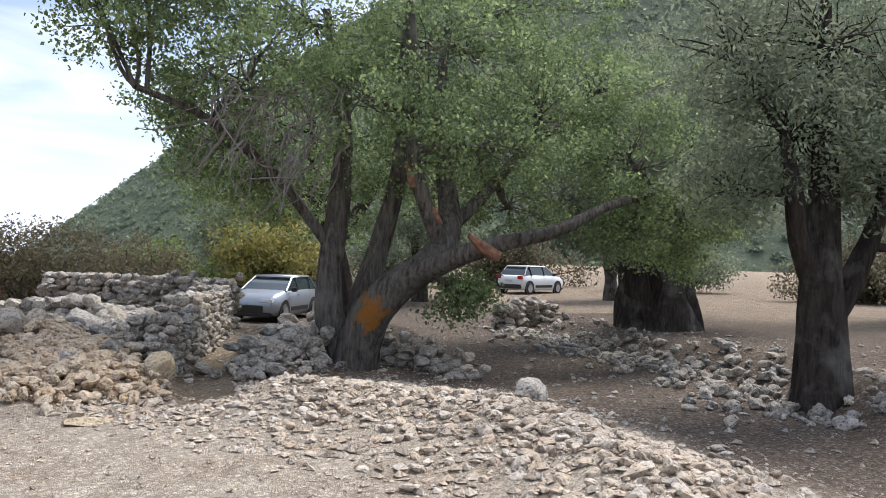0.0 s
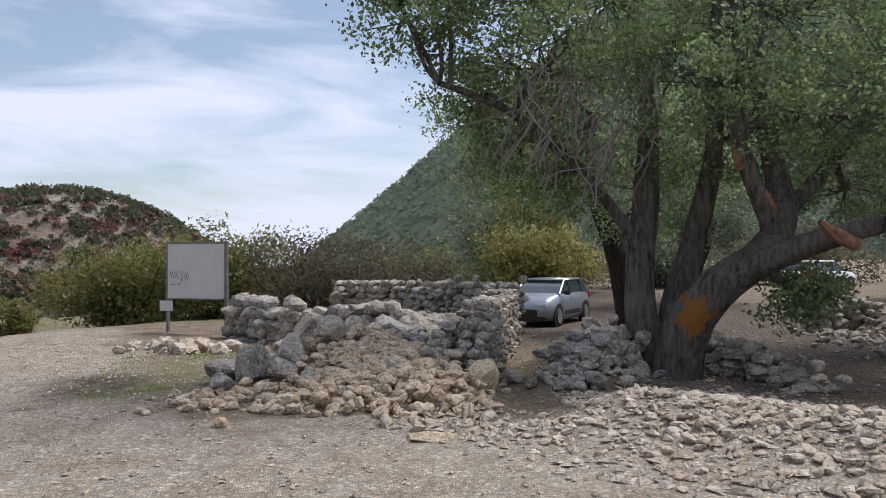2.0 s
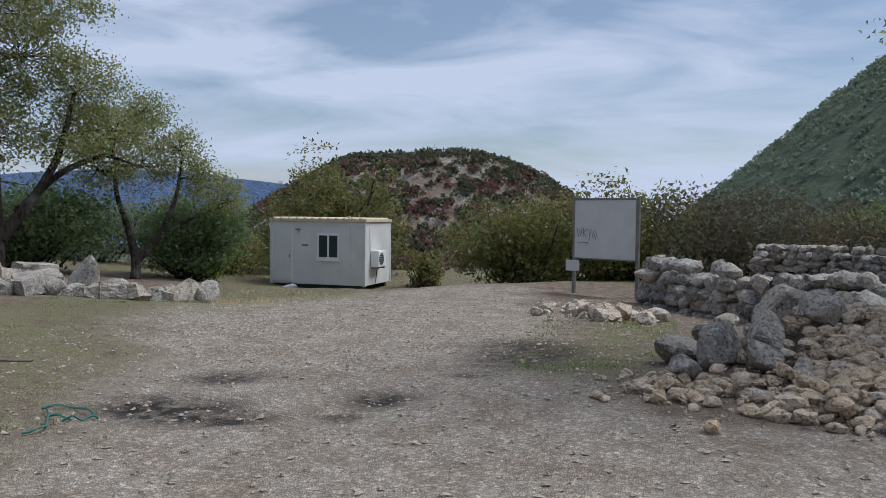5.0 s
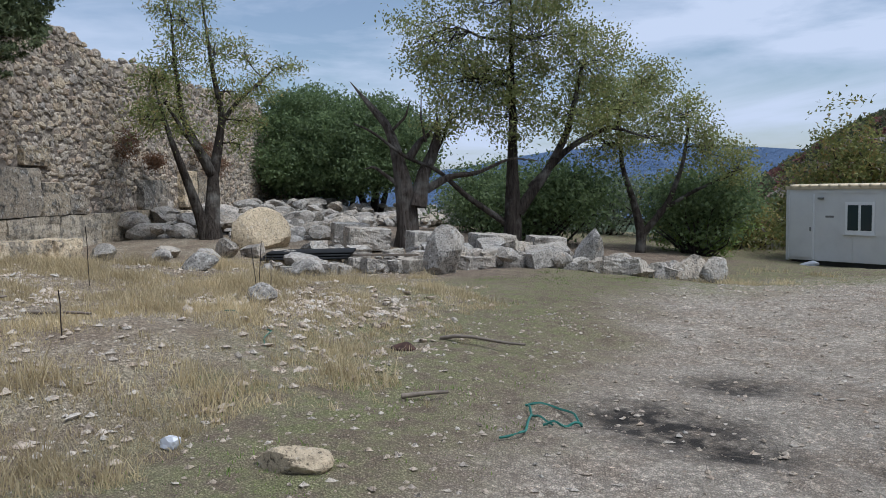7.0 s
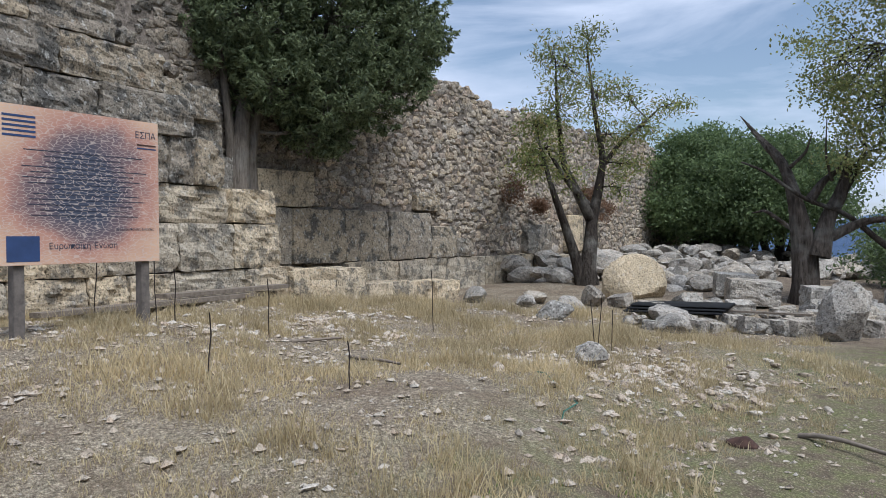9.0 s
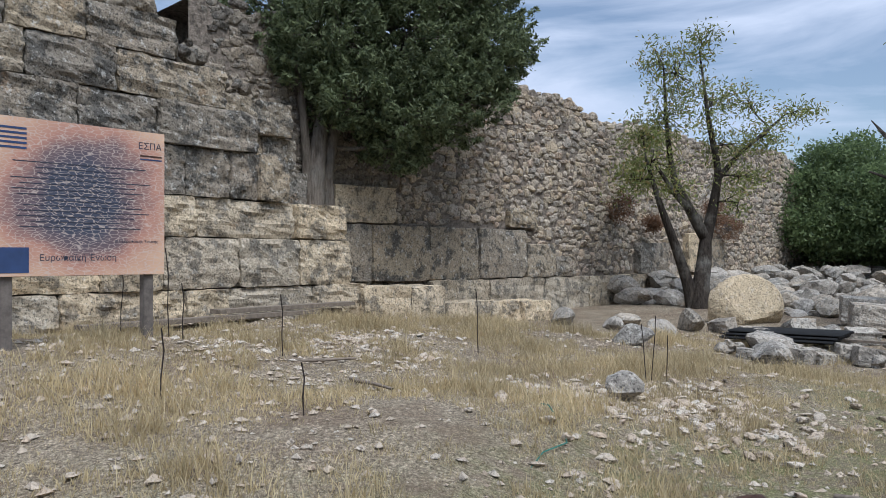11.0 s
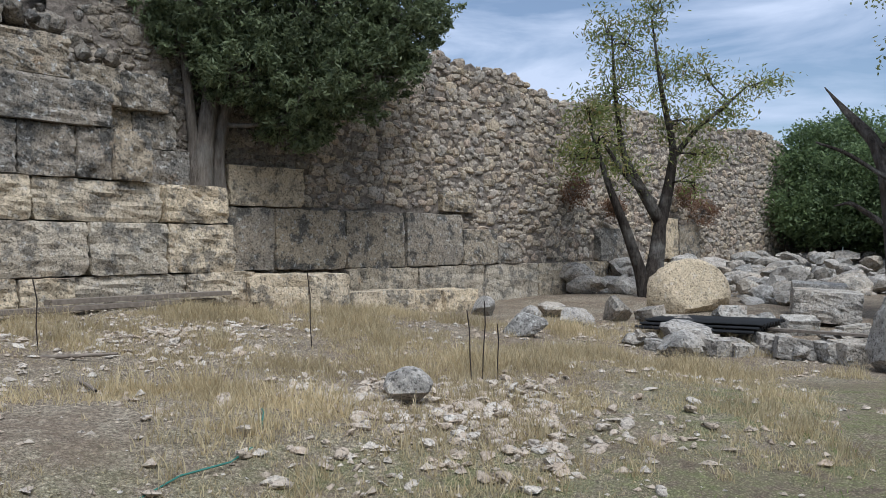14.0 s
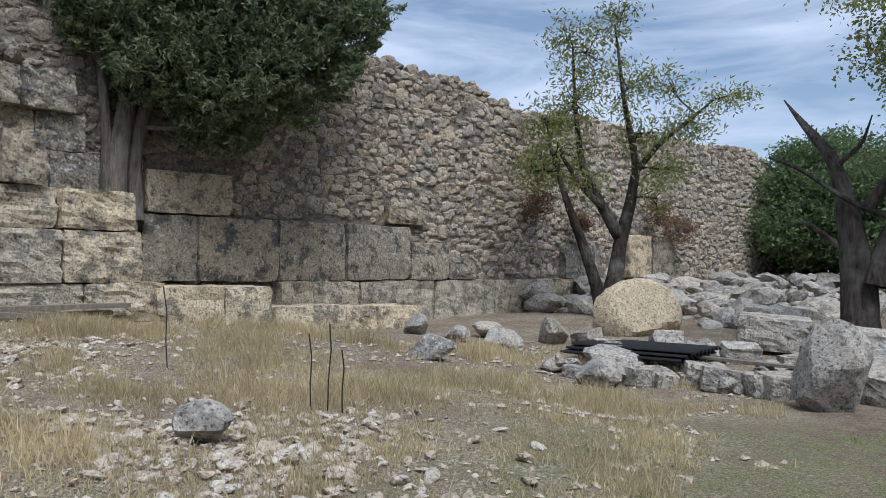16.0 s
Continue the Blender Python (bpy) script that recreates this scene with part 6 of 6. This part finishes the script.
o = new("plastic_strap", mesh_np("plastic_strap", *joined(ch), M_GREENTAPE))
tagged(o, "tangled green plastic strap on the ground", "strap")
line = np.array([(-9.82, 8.5), (-9.7, 8.54), (-9.35, 8.6), (-8.95, 8.55), (-8.74, 8.36), (-8.5, 8.25)])
o = new("plastic_strap", mesh_np("plastic_strap", *tube_np([(x, y, gz(x, y) + .02 + .03 * math.sin(i * 2.3)) for i, (x, y) in enumerate(line)], [.0055] * len(line), 4), M_GREENTAPE))
tagged(o, "long green plastic strap lying in dry grass", "strap")
o = new("rag", mesh_np("rag", ROCK3[4][0] * np.array((.28, .18, .09)), ROCK3[4][1], M_RED, True))
o.matrix_world = pose(-8.25, 9.55, gz(-8.25, 9.55) + .04, 0, 0, 30)
tagged(o, "crumpled red-brown rag among pale stones", "rag")
o = new("litter", mesh_np("litter", ROCK2[3][0] * np.array((.16, .12, .10)), ROCK2[3][1], M_LITTER))
o.matrix_world = pose(-6.85, 6.78, gz(-6.85, 6.78) + .04)
tagged(o, "scrap of pale plastic litter", "litter")
for x, y, a, L in [(-10.43, 7.12, 32.5, .75), (-7.9, 10.2, 20, .9), (-6.9, 8.7, 60, .35), (-11.4, 6.6, 100, .6)]:
    o = new("stick", mesh_np("stick", *tube_np(bent((-L / 2, 0, .03), (L / 2, 0, .04), 6, .04), np.linspace(.022, .012, 6), 5), M_PLANK, True))
    o.matrix_world = pose(x, y, gz(x, y) + .01, 0, 0, a)
    tagged(o, "dry weathered stick on the ground", "stick", "sticks")


# ---- cars ----
def car(label, paint, at, rz, length, width, height, rear=False):
    t = thing("car", label, "car", at, rz)
    L, W, H = length / 2, width / 2, height
    # side profile from nose to tail, lofted across the width
    prof = [(-L, .38, .62), (-L + .05, .30, .80), (-L + .45, .22, .96), (-L + 1.0, .2, 1.03), (-L + 1.05, .2, 1.05), (L - 1.0, .2, 1.06), (L - .25, .22, 1.02), (L - .03, .32, .95), (L, .4, .75)]
    bm = bmesh.new()
    rings = []
    for x, z0, z1 in prof:
        nar = 1 - .16 * max(0, (abs(x) - (L - .5)) / .5) ** 1.5
        ring = [bm.verts.new((x, s * W * nar * a, z)) for s, a, z in ((-1, .9, z0), (-1, 1.0, z0 + .18), (-1, 1.0, (z0 + z1) / 2 + .1), (-1, .93, z1 - .03), (-1, .75, z1), (1, .75, z1), (1, .93, z1 - .03), (1, 1.0, (z0 + z1) / 2 + .1), (1, 1.0, z0 + .18), (1, .9, z0))]
        rings.append(ring)
    for a, b in zip(rings[:-1], rings[1:]):
        for i in range(10):
            bm.faces.new((a[i], a[(i + 1) % 10], b[(i + 1) % 10], b[i]))
    bm.faces.new(rings[0][::-1])
    bm.faces.new(rings[-1])
    bmesh.ops.recalc_face_normals(bm, faces=bm.faces[:])
    part("body", bm, paint, t, "", True)
    # glasshouse
    bm = bmesh.new()
    rows = [(1.02, -L + 1.0, L - .28, .93), (1.25, -L + 1.38, L - .42, .86), (H - .09, -L + 1.75, L - .72, .76)]
    rg = [[bm.verts.new(p) for p in ((x0, -W * k, z), (x1, -W * k * .97, z), (x1, W * k * .97, z), (x0, W * k, z))] for z, x0, x1, k in rows]
    for a, b in zip(rg[:-1], rg[1:]):
        for i in range(4):
            bm.faces.new((a[i], a[(i + 1) % 4], b[(i + 1) % 4], b[i]))
    part("glasshouse", bm, M_GLASS, t, "dark tinted glass")
    bm = box(bmesh.new(), -L + 1.68, L - .62, -W * .77, W * .77, H - .10, H, .045)
    part("roof", bm, paint, t, "", True)
    for s in (-1, 1):
        for pts in ([(-L + .98, W * .93, 1.02), (-L + 1.72, W * .77, H - .06)], [(-.05, W * .935, 1.02), (-.02, W * .775, H - .06)], [(L - .95, W * .93, 1.02), (L - .85, W * .77, H - .06)], [(L - .3, W * .9, 1.02), (L - .68, W * .76, H - .06)]):
            o = new("pillar", mesh_np("pillar", *tube_np([(x, s * y, z) for x, y, z in pts], [.035] * 2, 6), paint if pts[0][0] < -L + 1.2 or pts[0][0] > L - .5 else M_BLACK))
            o.parent = t
        boxed("mirror", (-L + 1.2, -L + 1.36, s * (W + .09) - .08, s * (W + .09) + .08, 1.0, 1.14), M_BLACK, t, "black door mirror", .02)
        for wx in (-L + .78, L - .72):
            bm = bmesh.new()
            bmesh.ops.create_cone(bm, segments=28, radius1=.32, radius2=.32, depth=.2, cap_ends=True, matrix=pose(wx, s * (W - .08), .32, 90))
            bmesh.ops.bevel(bm, geom=[e for e in bm.edges if len(e.link_faces) == 2 and e.calc_face_angle(0) > 1], offset=.04, segments=2, affect='EDGES')
            wh = part("wheel", bm, M_TYRE, t, "black tyre", True)
            bm = bmesh.new()
            bmesh.ops.create_cone(bm, segments=24, radius1=.21, radius2=.17, depth=.03, cap_ends=True, matrix=pose(wx, s * (W + .025), .32, 90 * s))
            part("rim", bm, M_RIM, wh, "alloy rim")
            bm = bmesh.new()
            bmesh.ops.create_cone(bm, segments=28, radius1=.39, radius2=.39, depth=.03, cap_ends=True, matrix=pose(wx, s * (W - .005), .36, 90))
            part("wheel_arch", bm, M_BLACK, t, "black wheel arch")
        boxed("door_trim", (-L + 1.3, L - 1.25, s * W - .012, s * W + .012, .36, .50), M_BLACK, t, "black side cladding", .008)
        boxed("handle", (-.15, .0, s * W - .02, s * W + .02, .88, .91), paint, t, "", .005)
        boxed("headlight", (-L - .005, -L + .22, s * (W - .32) - .2, s * (W - .32) + .2, .66, .80), M_LAMP, t, "clear headlight", .03)
        boxed("tail_light", (L - .16, L + .01, s * (W - .2) - .14, s * (W - .2) + .14, .82, 1.0), M_TAIL, t, "red tail light", .02)
    boxed("front_grille", (-L - .02, -L + .1, -.45, .45, .36, .58), M_BLACK, t, "black lower grille", .02)
    boxed("bumper", (-L - .03, -L + .2, -W * .85, W * .85, .22, .36), M_BLACK, t, "", .04)
    boxed("bumper", (L - .15, L + .03, -W * .86, W * .86, .3, .58), M_BLACK, t, "black rear bumper", .04)
    boxed("licence_plate", (L + .02, L + .035, -.26, .26, .66, .78), M_BOARD, t, "pale licence plate", 0)
    return t


car("silver compact hatchback parked on the gravel", M_SILVER, (8.1, 27.4, gz(8.1, 27.4) - .02), 49, 4.0, 1.72, 1.50)
car("white compact car parked under the trees", M_CARWHITE, (25.8, 37.4, gz(25.8, 37.4) - .02), 200, 4.2, 1.78, 1.55)

# ---- dry grass, weeds and pebbles ----
def inside_dry(x, y):
    xl_ = np.interp(y, [-10, 4, 7, 9, 11, 13.5], [-4.0, -4.2, -5.2, -6.3, -7.8, -9.4])
    w = .55 * fbm(x, y, .8, 9) + .3 * fbm(x, y, 3.0, 12)
    return (x < xl_ - 1.1 + w) & (y < 11.9 + .45 * np.maximum(0, -x - 10) + w)


def blades(n, xs, ys, hmin, hmax, keep, width=.006, clumpy=.5):
    x, y = rng.uniform(*xs, n), rng.uniform(*ys, n)
    k = keep(x, y) & (fbm(x, y, 1.4, 21) + .6 * fbm(x, y, 5.0, 22) > clumpy - rng.uniform(0, .9, n))
    x, y = x[k], y[k]
    face = (0.69 * (x + 18.3) + 0.717 * (y - 5.5)) > 0.6
    x, y = x[face], y[face]
    z = ground_z(x, y)
    m = len(x)
    h = rng.uniform(hmin, hmax, m) * rng.uniform(.5, 1, m) * np.clip(.75 + .45 * fbm(x, y, 2.3, 33), .35, 1.7)
    a = rng.uniform(0, 6.28, m)
    lean = np.stack([rng.normal(0, .38, m), rng.normal(0, .38, m), np.ones(m)], 1) * h[:, None]
    side = np.stack([np.cos(a), np.sin(a), np.zeros(m)], 1) * width
    b = np.stack([x, y, z - .01], 1)
    mid = b + lean * np.array([.35, .35, .55])
    v = np.stack([b - side, b + side, mid + side * .8, mid - side * .8, b + lean, b + lean + side * .2], 1).reshape(-1, 3)
    i = np.arange(m)[:, None] * 6
    f = np.concatenate([i + np.array([0, 1, 2, 3]), i + np.array([3, 2, 5, 4])])
    return v, f


stuff("dry_grass", *blades(330000, (-17.5, -5), (1, 14.5), .05, .27, inside_dry, .0034, .80), M_STRAW, None, "straw-coloured dry grass tufts", "grass")
stuff("dry_grass", *blades(260000, (-15, -5), (2, 13.5), .02, .09, inside_dry, .004, -.3), M_STRAW, None, "short dry straw litter on the ground", "grass")
stuff("grass", *blades(70000, (-13, -5), (4, 22), .015, .05, lambda x, y: np.abs(x + 1.2 - np.interp(y, [4, 7, 9, 11, 13.5, 16, 20], [-4.2, -5.2, -6.3, -7.8, -9.4, -10.2, -10.5])) < 1.5, .004, .7), L_GREEN, None, "thin short green grass", "grass")
stuff("grass", *blades(9000, (-3.2, -1.2), (11.8, 17), .02, .06, lambda x, y: x > -5, .004, .6), L_GREEN, None, "thin green grass beside the stones", "grass")
stuff("dry_grass", *blades(16000, (-14, -9), (17.5, 22), .05, .2, lambda x, y: np.abs(x + 10.5 - .5 * (17 - y) * 0 + 0) < 2.5, .005, .9), M_STRAW, None, "straw-coloured grass along the block row", "grass")


def pebbles(n, xs, ys, lo, hi, keep, mat, label, sub=None):
    x, y = rng.uniform(*xs, n), rng.uniform(*ys, n)
    k = keep(x, y)
    x, y = x[k], y[k]
    z = ground_z(x, y)
    r = lo + (hi - lo) * rng.random(len(x)) ** 4
    base = PEB
    out_v, out_f, o = [], [], 0
    for q in range(len(base)):
        sel = np.arange(len(x)) % len(base) == q
        v, f = base[q]
        m = sel.sum()
        th = rng.uniform(0, 6.28, m)
        rot = np.stack([np.cos(th), -np.sin(th), np.sin(th), np.cos(th)], 1).reshape(m, 2, 2)
        vv = np.repeat(v[None], m, 0) * (r[sel][:, None, None] * np.array([1.3, 1.0, .62]))
        xy = np.einsum('mij,mkj->mki', rot, vv[..., :2])
        vv = np.concatenate([xy, vv[..., 2:]], 2) + np.stack([x[sel], y[sel], z[sel] + r[sel] * .12], 1)[:, None]
        out_v.append(vv.reshape(-1, 3))
        out_f.append((np.arange(m)[:, None, None] * len(v) + f[None]).reshape(-1, 3) + o)
        o += m * len(v)
    return stuff("pebbles", np.concatenate(out_v), np.concatenate(out_f), mat, None, label, "pebbles")


def chip_unit(seed):
    """A small eight-sided stone chip."""
    r = np.random.default_rng(seed)
    v = np.array([(1, 0, 0), (0, 1, 0), (-1, 0, 0), (0, -1, 0), (0, 0, 1), (0, 0, -1)], float) * r.uniform(.42, .62, (6, 1)) + r.normal(0, .09, (6, 3))
    return v, np.array([(0, 1, 4), (1, 2, 4), (2, 3, 4), (3, 0, 4), (1, 0, 5), (2, 1, 5), (3, 2, 5), (0, 3, 5)])


PEB = [chip_unit(s + 200) for s in range(8)]
pebbles(34000, (-18, -5), (2.5, 15), .006, .085, lambda x, y: inside_dry(x, y) & (fbm(x, y, 1.1, 31) > rng.uniform(-1.2, .8, len(x))) & ((0.69 * (x + 18.3) + 0.717 * (y - 5.5)) > 1.0), M_PALE_S, "pale pebbles among the dry grass")
pebbles(42000, (-9, 6), (1.5, 20), .006, .05, lambda x, y: ~inside_dry(x, y), M_PALE_S, "small pale pebbles on the gravel")
pebbles(2600, (3, 14), (5, 20), .015, .11, lambda x, y: x > 0, M_FIELD_S, "grey pebbles on the shaded lane")
pebbles(11000, (-1.8, 5), (2.5, 11.5), .012, .12, lambda x, y: (y > 10.4 - 2.1 * np.maximum(x, -1.8)) & (seg_dist(x, y, SUNK) > .4), M_PALE_S, "scattered pale stones by the path's mouth")
